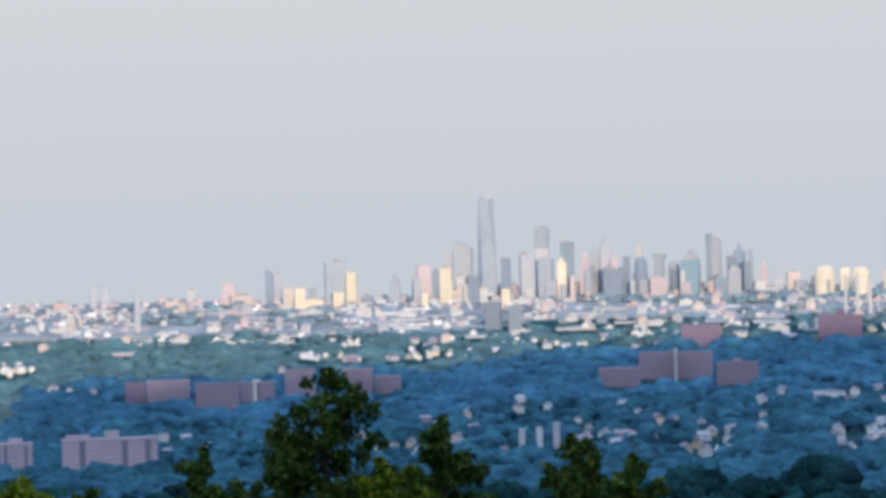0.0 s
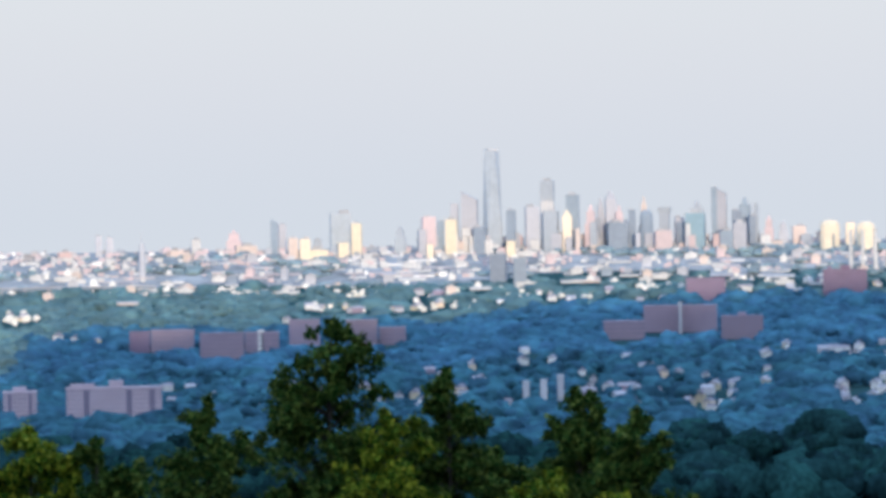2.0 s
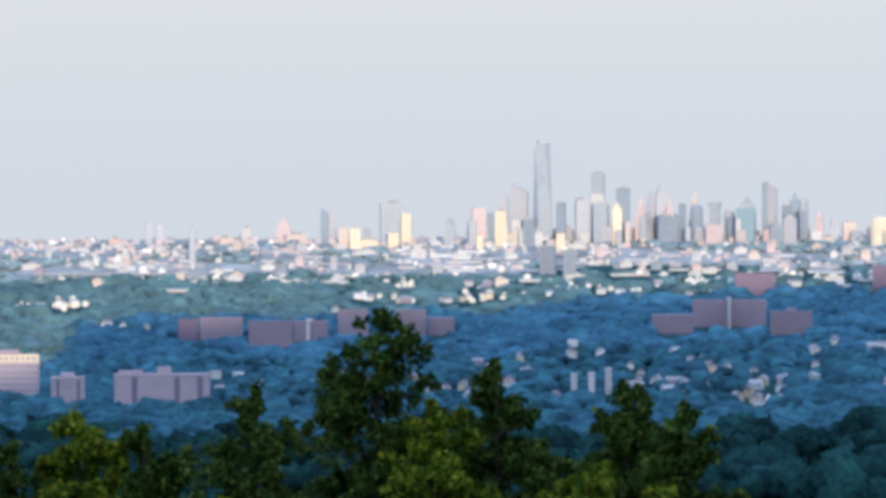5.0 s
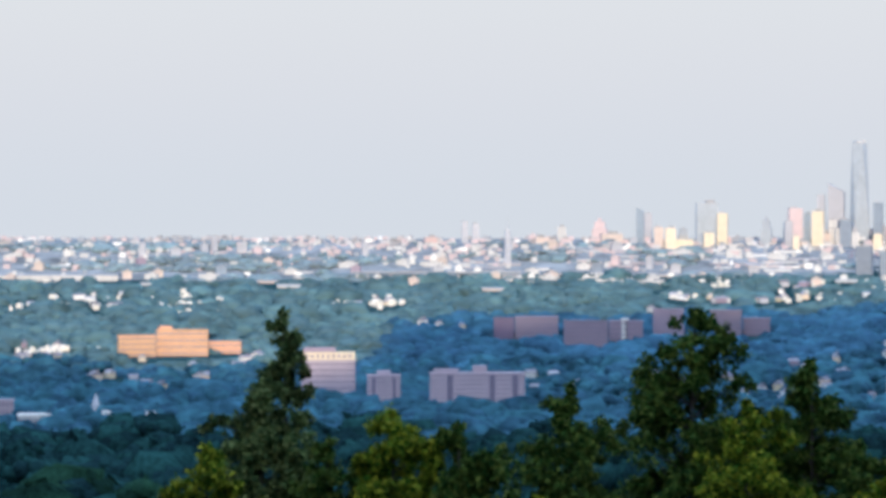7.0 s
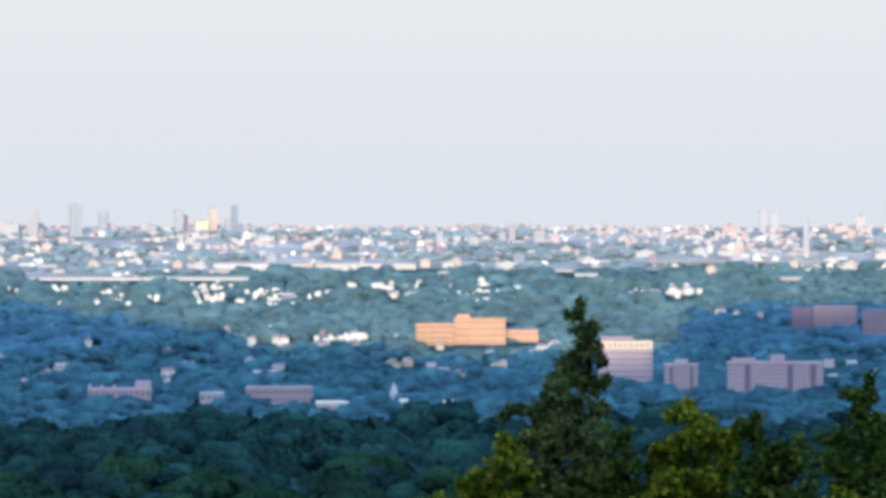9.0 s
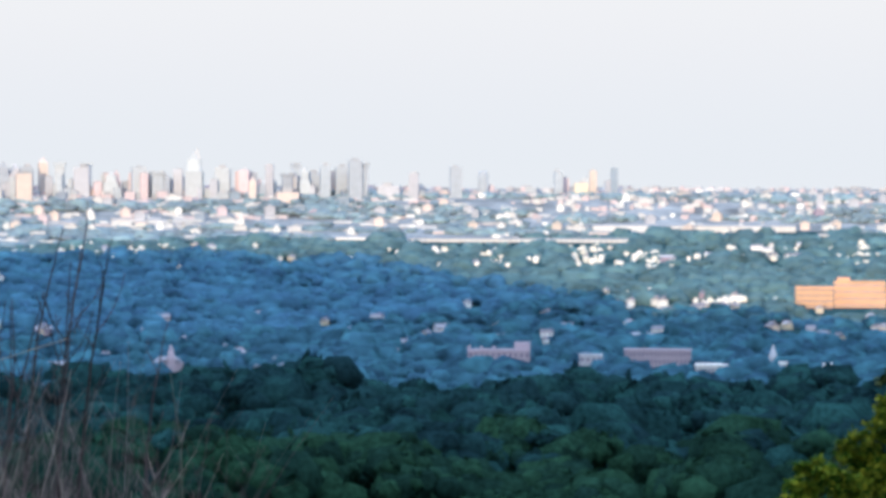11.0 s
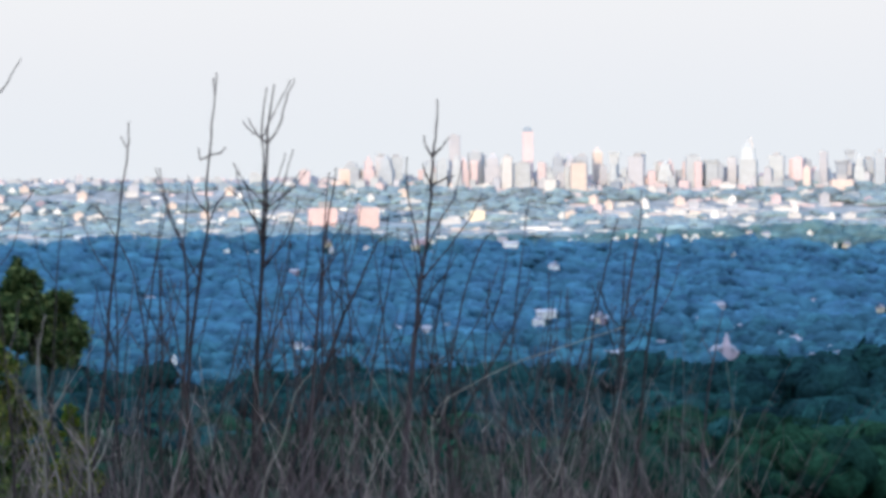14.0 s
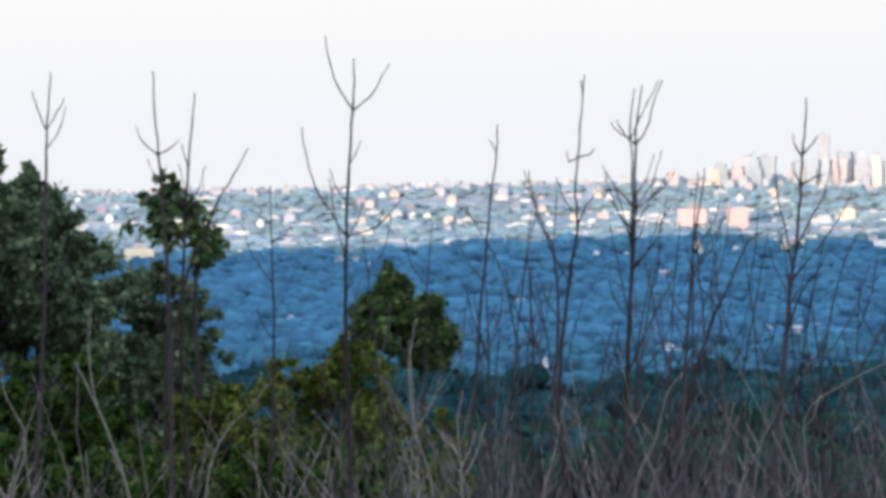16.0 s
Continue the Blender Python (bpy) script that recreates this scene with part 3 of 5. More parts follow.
# ---- low city blocks and sheds of the plain ----
def low_template(mat, w, dp, h):
    ob = new("city_block")
    part("wall", box(bmesh.new(), -w / 2, w / 2, -dp / 2, dp / 2, -3, h), mat, ob)
    part("roof", box(bmesh.new(), -w / 2 - 0.2, w / 2 + 0.2, -dp / 2 - 0.2, dp / 2 + 0.2, h, h + 0.5), M["roof"], ob)
    part("roof_house", box(bmesh.new(), -w * 0.15, w * 0.2, -dp / 4, dp / 4, h + 0.5, h + 2.2), mat, ob)
    return ob


low = []
for i, (m, w, dp, h) in enumerate((("concrete", 11, 8, 9), ("white", 14, 8, 5), ("pink", 9, 8, 9), ("beige", 10, 8, 8), ("white", 22, 10, 4.5),
                                   ("siding", 7, 7, 6), ("concrete", 7, 7, 13), ("slate", 12, 9, 8), ("brick", 10, 8, 8))):
    o = low_template(M[m], w, dp, h)
    word = {"white": "white flat-roofed", "pink": "pinkish brick", "beige": "cream stone", "siding": "small white", "concrete": "pale concrete",
            "slate": "dark glass", "brick": "dull brick"}[m]
    tagged(o, word + " low city block on the far plain", "building", "low city blocks")
    low.append(o)
lr = random.Random(21)
first = set()
for k in range(280):
    b = lr.uniform(-4420, 900)
    d = lr.uniform(4560, 4800)
    i = lr.choice((0, 0, 1, 1, 2, 3, 3, 4, 5, 5, 5, 6, 7, 8)) if d > 4650 else lr.choice((1, 4, 4, 5, 5, 3))
    m = Matrix.Translation(place(b, d, float(land(d)))) @ pose(0, 0, 0, 0, 0, -math.degrees(b / F) + lr.uniform(-25, 25))
    if i not in first:
        first.add(i)
        low[i].matrix_world = m
    else:
        copy_thing(low[i], m)


def far_blocks(n, d0, d1, mat, label, seed, b0=-4430, b1=920):
    """Roofs and walls past counting, on the farthest part of the plain."""
    r = random.Random(seed)
    bm = bmesh.new()
    for _ in range(n):
        d, b = r.uniform(d0, d1), r.uniform(b0, b1)
        if d < plain_edge(b) + 10:
            continue
        w, h = (r.uniform(3, 11), r.uniform(0.8, 2.4)) if b < -1900 and d < 4800 else (r.uniform(1.5, 5), r.uniform(1.5, 5))
        p, z = place(b, d), float(land(d))
        box(bm, p.x - w, p.x + w, p.y - 4, p.y + 4, z - 3, z + h, r.choice((1.0, 0.95, 0.6)))
    return tagged(mesh_object("far_city", bm, mat), label, "city", kind="stuff")


far_blocks(900, 4790, 4985, M["pale_roof"], "pale low roofs of the far city", 1)
far_blocks(420, 4760, 4985, M["pink"], "pinkish low blocks of the far city", 2)
far_blocks(240, 4400, 4700, M["pale_roof"], "pale low sheds of the near plain", 9, -4430, -1700)
far_blocks(110, 4400, 4700, M["far_wall"], "white low sheds of the near plain", 10, -4430, -1700)
far_blocks(480, 4700, 4850, M["white"], "white low roofs and walls of the city's edge", 11, -2700)
far_blocks(420, 4690, 4850, M["pink"], "pinkish low blocks of the city's edge", 12, -2700)
far_blocks(150, 4640, 4940, M["siding"], "white low roofs of the far city", 3)
far_blocks(260, 4640, 4950, M["glass"], "grey low blocks of the far city", 4)


def shed(x0, x1, elev, px, label, mat="white"):
    ds = np.arange(3000, 4900, 5.0)
    d = float(ds[np.argmin(np.abs((land(ds) - H) / ds * F - elev))])
    w, h = (x1 - x0) * d / F, px * d / F
    ob = root("warehouse", (x0 + x1) / 2, d, float(land(d)) - 0.5, 0, label, "warehouse", "warehouses of the plain")
    keep_clear((x0 + x1) / 2, (x1 - x0) / 2, d, 45)
    part("wall", box(bmesh.new(), -w / 2, w / 2, 0, 18, 0, h), M[mat], ob)
    bm = bmesh.new()
    lo = [bm.verts.new(v) for v in ((-w / 2 - 0.4, -0.4, h), (w / 2 + 0.4, -0.4, h), (w / 2 + 0.4, 18.4, h), (-w / 2 - 0.4, 18.4, h))]
    rg = [bm.verts.new(v) for v in ((-w / 2 - 0.4, 9, h + 1.6), (w / 2 + 0.4, 9, h + 1.6))]
    bm.faces.new((lo[0], lo[1], rg[1], rg[0]))
    bm.faces.new((lo[2], lo[3], rg[0], rg[1]))
    bm.faces.new((lo[1], lo[2], rg[1]))
    bm.faces.new((lo[3], lo[0], rg[0]))
    bm.faces.new(lo[::-1])
    part("roof", bm, M["roof"], ob)


WH = "long low white warehouse on the plain"
shed(-1660, -1302, -120, 11, "very long bright white shed on the plain")
shed(-2004, -1596, -139, 6, WH)
shed(-1656, -1480, -116, 8, WH)
for k in range(46):
    b = lr.uniform(-4400, 850)
    shed(b, b + lr.uniform(14, 60), lr.uniform(-142, -96), lr.uniform(2.5, 5), WH, lr.choice(("white", "white", "beige", "siding")))
for k in range(70):
    b = lr.uniform(-700, 860)
    shed(b, b + lr.uniform(14, 75), lr.uniform(-112, -66), lr.uniform(1.6, 3.8), WH, lr.choice(("white", "siding", "beige", "pink")))
for k in range(40):
    b = lr.uniform(-4420, -1750)
    shed(b, b + lr.uniform(12, 55), float(np.interp(b, (-4420, -1750), (-158, -126))) + lr.uniform(0, 36), lr.uniform(2.5, 5), WH, lr.choice(("white", "siding", "beige")))

# road viaduct across the marsh
via = root("viaduct", -740, 4625, float(land(4625)), 2, "long grey road viaduct on many piers across the plain", "bridge")
vw, vz = 150 * 4625 / F, level(-104, 4625) - float(land(4625))
part("deck", box(bmesh.new(), -vw, vw, -5, 5, vz - 2.2, vz), M["slate"], via)
part("barrier", box(bmesh.new(), -vw, vw, -5.3, -4.9, vz, vz + 0.9), M["concrete"], via)
for k in range(15):
    px = -vw + (k + 0.5) * vw * 2 / 15
    part("pier", box(bmesh.new(), px - 1.1, px + 1.1, -3, 3, -1, vz - 2.2), M["concrete"], via)

# ---- apartment blocks and large buildings of the valley ----
block(-751, -583, -284, -352, M["lilac"], "long purplish brick apartment block with dark balcony strips", rows=9, cols=30, strips=(0.21, 0.66, 0.9),
      penthouse=((0.04, 0.3, 2.5), (0.45, 0.6, 5)), depth=18)
block(-862, -803, -288, -352, M["lilac"], "purplish brick apartment tower with dark window rows", rows=9, cols=10, strips=(0.2, 0.82), penthouse=((0.3, 0.7, 3),))
block(-600, -524, -184, -222, M["brick"], "brownish brick apartment block", rows=5, cols=14)
block(-638, -602, -186, -222, M["brick_dark"], "dark brick apartment wing", rows=5, cols=8)
block(-514, -436, -191, -236, M["brick"], "brownish brick apartment block among trees", rows=6, cols=14)
block(-434, -374, -191, -226, M["brick"], "low brick apartment wing with a white stair tower", rows=4, cols=12)
block(-412, -400, -188, -226, M["siding"], "white rendered stair tower", name="stair_tower", category="building", windows=False)
block(-356, -302, -170, -218, M["brick"], "grey-brown apartment block behind a tree", rows=7, cols=12)
block(-255, -200, -172, -218, M["brick"], "grey-purple apartment block in the valley", rows=7, cols=12)
block(-197, -150, -186, -216, M["brick"], "pale low apartment block", rows=4, cols=8)
block(271, 400, -156, -203, M["brick"], "wide purple-grey brick apartment block", rows=7, cols=26, turn=-3)
block(333, 339, -151, -205, M["concrete"], "pale concrete lift tower", name="stair_tower", category="building", windows=False)
block(200, 273, -182, -214, M["brick"], "lower purple-grey brick wing", rows=4, cols=14)
block(408, 482, -176, -216, M["brick"], "purple-grey brick apartment block among trees", rows=6, cols=14, penthouse=((0.4, 0.6, 3),))
block(347, 416, -108, -148, M["brick_dark"], "dark red brick mill block", rows=5, cols=12)
block(588, 666, -97, -142, M["brick_dark"], "dark red brick apartment block", rows=6, cols=12, penthouse=((0.1, 0.2, 3), (0.4, 0.62, 4)))
block(-1301, -1235, -217, -254, M["orange"], "sunlit orange brick school building", name="school", category="building", rows=4, cols=14, turn=4)
block(-1234, -1143, -207, -252, M["orange"], "sunlit orange brick school building with a taller middle", name="school", category="building", rows=4, cols=18, penthouse=((0.05, 0.3, 3),))
block(-1143, -1085, -228, -248, M["orange"], "low orange brick school wing", name="school", category="building", rows=2, cols=10)
hosp = block(-978, -883, -262, -330, M["lilac"], "large pinkish hospital with a sunlit yellow top storey", name="hospital", category="building", rows=7, cols=18, d=3330, depth=14)
hw, hz = 95 * 3330 / F / 2, level(-262, 3330) - float(land(3330)) + 1.9
# Top storey coloured gold for the sunlight caught there.
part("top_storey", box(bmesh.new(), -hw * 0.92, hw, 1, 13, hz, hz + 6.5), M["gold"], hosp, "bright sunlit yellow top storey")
for q in range(9):
    part("window", box(bmesh.new(), -hw * 0.84 + q * hw * 0.2, -hw * 0.76 + q * hw * 0.2, 0.85, 1.1, hz + 2, hz + 4.5), M["brick"], hosp)
part("roof", box(bmesh.new(), -hw * 0.96, hw * 0.3, 0.6, 13.4, hz + 6.5, hz + 10, 0.9), M["brick"], hosp)
block(-1603, -1485, -330, -368, M["lilac"], "wide purple-grey brick building among trees", name="school", category="building", rows=3, cols=16)
block(-1478, -1420, -356, -376, M["siding"], "long low white building", name="hall", category="building", rows=1, cols=10)
block(-1330, -1316, -352, -378, M["siding"], "small white square tower house", name="tower_house", category="house", rows=2, cols=2)
block(-1252, -1236, -354, -378, M["siding"], "small white square tower house", name="tower_house", category="house", rows=2, cols=2)
block(-1880, -1770, -332, -380, M["lilac"], "square pinkish brick block with crenellated roof", rows=3, cols=11, penthouse=((0.75, 1.0, 5), (0.0, 0.04, 2.5), (0.2, 0.24, 2), (0.4, 0.44, 2)), d=2960)
block(-1683, -1642, -340, -380, M["concrete"], "pale concrete square building above the trees", name="office_block", category="building", rows=3, cols=4)
for b0, t in ((56, -287), (87, -285), (117, -277)):
    block(b0, b0 + 11, t, -330, M["grey_siding"], "slim white gable end of an apartment slab", name="apartment_slab", rows=6, cols=2, d=3290, clear=8, windows=False)


# ---- houses ----
def house_template(w, dp, h, gable, wall):
    ob = new("house")
    bm = box(bmesh.new(), -w / 2, w / 2, 0, dp, -2, h)
    part("wall", bm, wall, ob)
    bm = bmesh.new()
    e, r = 0.5, h + gable
    lo = [bm.verts.new(v) for v in ((-w / 2 - e, -e, h), (w / 2 + e, -e, h), (w / 2 + e, dp + e, h), (-w / 2 - e, dp + e, h))]
    if w < dp:
        rg = [bm.verts.new((0, -e, r)), bm.verts.new((0, dp + e, r))]
        for f in ((lo[0], lo[1], rg[0]), (lo[1], lo[2], rg[1], rg[0]), (lo[2], lo[3], rg[1]), (lo[3], lo[0], rg[0], rg[1])):
            bm.faces.new(f)
    else:
        rg = [bm.verts.new((-w / 2 - e, dp / 2, r)), bm.verts.new((w / 2 + e, dp / 2, r))]
        for f in ((lo[0], lo[1], rg[1], rg[0]), (lo[1], lo[2], rg[1]), (lo[2], lo[3], rg[0], rg[1]), (lo[3], lo[0], rg[0])):
            bm.faces.new(f)
    bm.faces.new(lo[::-1])
    part("roof", bm, M["shingle"], ob)
    if w < dp:
        bm = bmesh.new()
        a = [bm.verts.new(v) for v in ((-w / 2, -0.02, h), (w / 2, -0.02, h), (0, -0.02 - e - 0.06, r - 0.4))]
        bm.faces.new(a)
        g = [bm.verts.new(v) for v in ((-w / 2, 0.3, h), (w / 2, 0.3, h), (0, 0.3, r - 0.4))]
        bm.faces.new(g[::-1])
        for i in range(3):
            bm.faces.new((a[(i + 1) % 3], a[i], g[i], g[(i + 1) % 3]))
        part("gable", bm, wall, ob)
    part("chimney", box(bmesh.new(), w * 0.2, w * 0.2 + 0.9, dp * 0.5, dp * 0.5 + 0.9, h, r + 1.2), M["brick"], ob)
    for x in (-w * 0.27, w * 0.27):
        part("window", box(bmesh.new(), x - 0.6, x + 0.6, -0.08, 0.1, h - 2.6, h - 1.0), M["pane"], ob)
    return ob


kinds = []
for w, dp, h, g, m, word in ((9, 11, 7, 3.6, "siding", "white clapboard house with a gable front"), (12, 9, 6.5, 3, "siding", "white house with a long grey roof"),
                             (10, 12, 7, 4, "cream", "cream house with a steep gable"), (13, 9, 7, 3, "grey_siding", "grey house with a shingle roof"),
                             (20, 10, 7.5, 2.5, "siding", "long white apartment house"), (16, 11, 7, 3, "brick", "brick house with a grey roof")):
    kinds.append(tagged(house_template(w, dp, h, g, M[m]), word + " among trees", "house", "valley houses"))
hr = random.Random(5)
used = set()
GRID = np.arange(1600, 4900, 5.0)
GRID_E = (land(GRID) - H) / GRID * F


def house(b, elev, kind=None, s=None, clear=74):
    if 40 < b < 150 and elev < -270:
        return
    d = float(GRID[np.argmin(np.abs(GRID_E - elev))])
    i = hr.choice((0, 0, 0, 1, 1, 2, 2, 3, 4, 5)) if kind is None else kind
    s = (1.0 if d < 3400 else float(np.interp(d, (3400, 4700), (1.0, 0.75)))) if s is None else s
    m = Matrix.Translation(place(b, d, float(land(d)))) @ pose(0, 0, 0, 0, 0, -math.degrees(b / F) + hr.uniform(-28, 28)) @ Matrix.Scale(s * hr.uniform(0.6, 0.98), 4)
    keep_clear(b, 9 * s / d * F, d, clear)
    if i not in used:
        used.add(i)
        kinds[i].matrix_world = m
    else:
        o = copy_thing(kinds[i], m)
        o.matrix_world = m


def suburb(b0, b1, e0, e1, n):
    for _ in range(n):
        house(hr.uniform(b0, b1), hr.uniform(e0, e1))


suburb(-60, 720, -345, -285, 60)       # white houses below the apartment blocks
suburb(520, 760, -265, -225, 14)
suburb(-120, 520, -285, -235, 16)
suburb(-590, -80, -350, -290, 20)
suburb(-130, 360, -150, -122, 14)      # bright row before the plain
suburb(-320, -80, -160, -150, 14)
suburb(400, 820, -142, -112, 16)
suburb(-1720, -1100, -185, -145, 8)   # bright houses on the slope
suburb(-930, -760, -172, -158, 4)
suburb(-1640, -1400, -262, -230, 12)
suburb(-790, -690, -205, -196, 3)
suburb(-1460, -1150, -330, -290, 8)
suburb(-1750, -1000, -345, -255, 18)
suburb(-2450, -1700, -350, -270, 22)
suburb(-2400, -1700, -185, -150, 4)
suburb(-2650, -2000, -390, -350, 12)
suburb(-3000, -2400, -170, -152, 4)
suburb(-3250, -2900, -182, -165, 4)
suburb(-3000, -2400, -350, -290, 14)
suburb(-4300, -3000, -190, -160, 6)
suburb(-3900, -3000, -380, -330, 8)
suburb(-4300, 850, -340, -150, 10)

def far_houses(n, b0, b1, e0, e1, seed):
    """Small bright gabled houses past counting, on the sunlit slope before the plain."""
    r = random.Random(seed)
    bm = bmesh.new()
    for _ in range(n):
        if _ % 4 == 0:
            cb, ce = r.uniform(b0, b1), r.uniform(e0, e1)
        b, el = cb + r.gauss(0, 27), ce + r.gauss(0, 4)
        d = float(GRID[np.argmin(np.abs(GRID_E - el))])
        w, dp, h = r.uniform(1.2, 2.9), r.uniform(2, 4), r.uniform(3, 4.8)
        z, a = float(land(d)), -b / F + r.uniform(-0.5, 0.5)
        m = Matrix.Translation(place(b, d, z)) @ Matrix.Rotation(a, 4, "Z")
        lo = [bm.verts.new(m @ Vector(v)) for v in ((-w, -dp, -2), (w, -dp, -2), (w, dp, -2), (-w, dp, -2))]
        hi = [bm.verts.new(m @ Vector(v)) for v in ((-w, -dp, h), (w, -dp, h), (w, dp, h), (-w, dp, h))]
        g = [bm.verts.new(m @ Vector(v)) for v in ((0, -dp, h + w * 0.6), (0, dp, h + w * 0.6))]
        for f in ((lo[0], lo[1], hi[1], g[0], hi[0]), (lo[2], lo[3], hi[3], g[1], hi[2]), (lo[1], lo[2], hi[2], hi[1]), (lo[3], lo[0], hi[0], hi[3]),
                  (hi[1], hi[2], g[1], g[0]), (hi[3], hi[0], g[0], g[1])):
            bm.faces.new(f)
        keep_clear(b, w / d * F - 4, d, 22)
    return tagged(mesh_object("far_houses", bm, M["far_wall"]), "scatter of small sunlit white houses on the far slope", "houses", kind="stuff")


far_houses(64, -330, 420, -155, -122, 1)
far_houses(28, 380, 860, -148, -112, 2)
far_houses(110, -1730, -1080, -186, -148, 3)
far_houses(28, -960, -740, -176, -156, 4)
far_houses(70, -2420, -1700, -186, -150, 5)
far_houses(44, -3000, -2400, -174, -150, 6)
far_houses(44, -4350, -3000, -186, -160, 7)
far_houses(28, -1650, -1380, -262, -232, 8)

# church with a steeple
church = root("church", -2405, 2960, 0, 8, "small stone church with a pointed steeple", "church")
keep_clear(-2405, 14, 2960, 120)
part("nave", box(bmesh.new(), -9, 9, 2, 24, 0, 9), M["lilac"], church)
part("tower", box(bmesh.new(), -2.7, 2.7, -2.7, 2.7, 0, 13), M["lilac"], church)
part("steeple", box(bmesh.new(), -2.8, 2.8, -2.8, 2.8, 13, 23, 0.04), M["lilac"], church)
bm = bmesh.new()
for k in range(2):
    box(bm, -9.4 + 2 * k, 9.4 - 2 * k, 1.6, 24.4, 9 + 2 * k, 11 + 2 * k, 0.8)
part("roof", bm, M["shingle"], church)
church2 = root("chapel", -1341, 2990, 0, -10, "white wooden chapel with a small spire", "church")
keep_clear(-1341, 16, 2990, 90)
part("nave", box(bmesh.new(), -10, 8, 2, 20, 0, 9), M["grey_siding"], church2)
part("tower", box(bmesh.new(), -2.5, 2.5, -2, 3, 0, 14), M["grey_siding"], church2)
part("steeple", box(bmesh.new(), -2.6, 2.6, -2.1, 3.1, 14, 23, 0.04), M["grey_siding"], church2)
for b in (-3382, 405):
    ob = root("monument", b, 2890 if b < 0 else 3180, 0, 15, "tall white pillar-like tower among trees", "tower")
    keep_clear(b, 6, 2890 if b < 0 else 3180, 150)
    part("pillar", box(bmesh.new(), -2.2, 2.2, -2.2, 2.2, 0, 9, 0.8), M["siding"], ob)
    part("cap", box(bmesh.new(), -2.1, 2.1, -2.1, 2.1, 9, 13.5, 0.1), M["siding"], ob)


# ---- woods of the valley: clumped crowns, uncountable ----
def crown_template(lumps, seed, tufts=0):
    r = np.random.RandomState(seed)
    g = (1 + 5 ** 0.5) / 2
    iv = np.array([(-1, g, 0), (1, g, 0), (-1, -g, 0), (1, -g, 0), (0, -1, g), (0, 1, g), (0, -1, -g), (0, 1, -g), (g, 0, -1), (g, 0, 1), (-g, 0, -1), (-g, 0, 1)]) / 1.902
    tri = []
    for i in range(12):
        for j in range(i + 1, 12):
            for k in range(j + 1, 12):
                if max(np.linalg.norm(iv[i] - iv[j]), np.linalg.norm(iv[j] - iv[k]), np.linalg.norm(iv[i] - iv[k])) < 1.1:
                    a, b, c = i, j, k
                    if np.dot(np.cross(iv[b] - iv[a], iv[c] - iv[a]), iv[a]) < 0:
                        b, c = c, b
                    tri.append((a, b, c))
    tri = np.array(tri)
    vs, fs = [], []
    for n in range(lumps):
        a, u = r.uniform(0, 6.283), r.uniform(0, 1)
        q = np.sqrt(u) * 0.78 if n else 0
        c = np.array([q * np.cos(a), q * np.sin(a), 0.75 * np.sqrt(max(0, 1 - q * q)) + r.uniform(-0.15, 0.15)])
        s = r.uniform(0.42, 0.66) * (1.25 if lumps < 8 else 1) if n < 9 else r.uniform(0.16, 0.34)
        c = c if n < 9 else c * 1.12
        v = iv * r.uniform(0.78, 1.25, (12, 1)) * s * np.array([1, 1, 0.85]) + c
        fs.append(tri + 12 * n)
        vs.append(v)
    for n in range(tufts):                         # loose sprays of leaves that break the outline
        c = vs[r.randint(0, lumps)][r.randint(0, 12)]
        a, b = r.normal(0, 0.085, 3), r.normal(0, 0.085, 3)
        vs.append(np.array([c - a, c + b, c + a + r.normal(0, 0.03, 3), c - b]))
        k = 12 * lumps + 4 * n
        fs.append(np.array([(k, k + 1, k + 2), (k, k + 2, k + 3)]))
    return np.concatenate(vs), np.concatenate(fs)


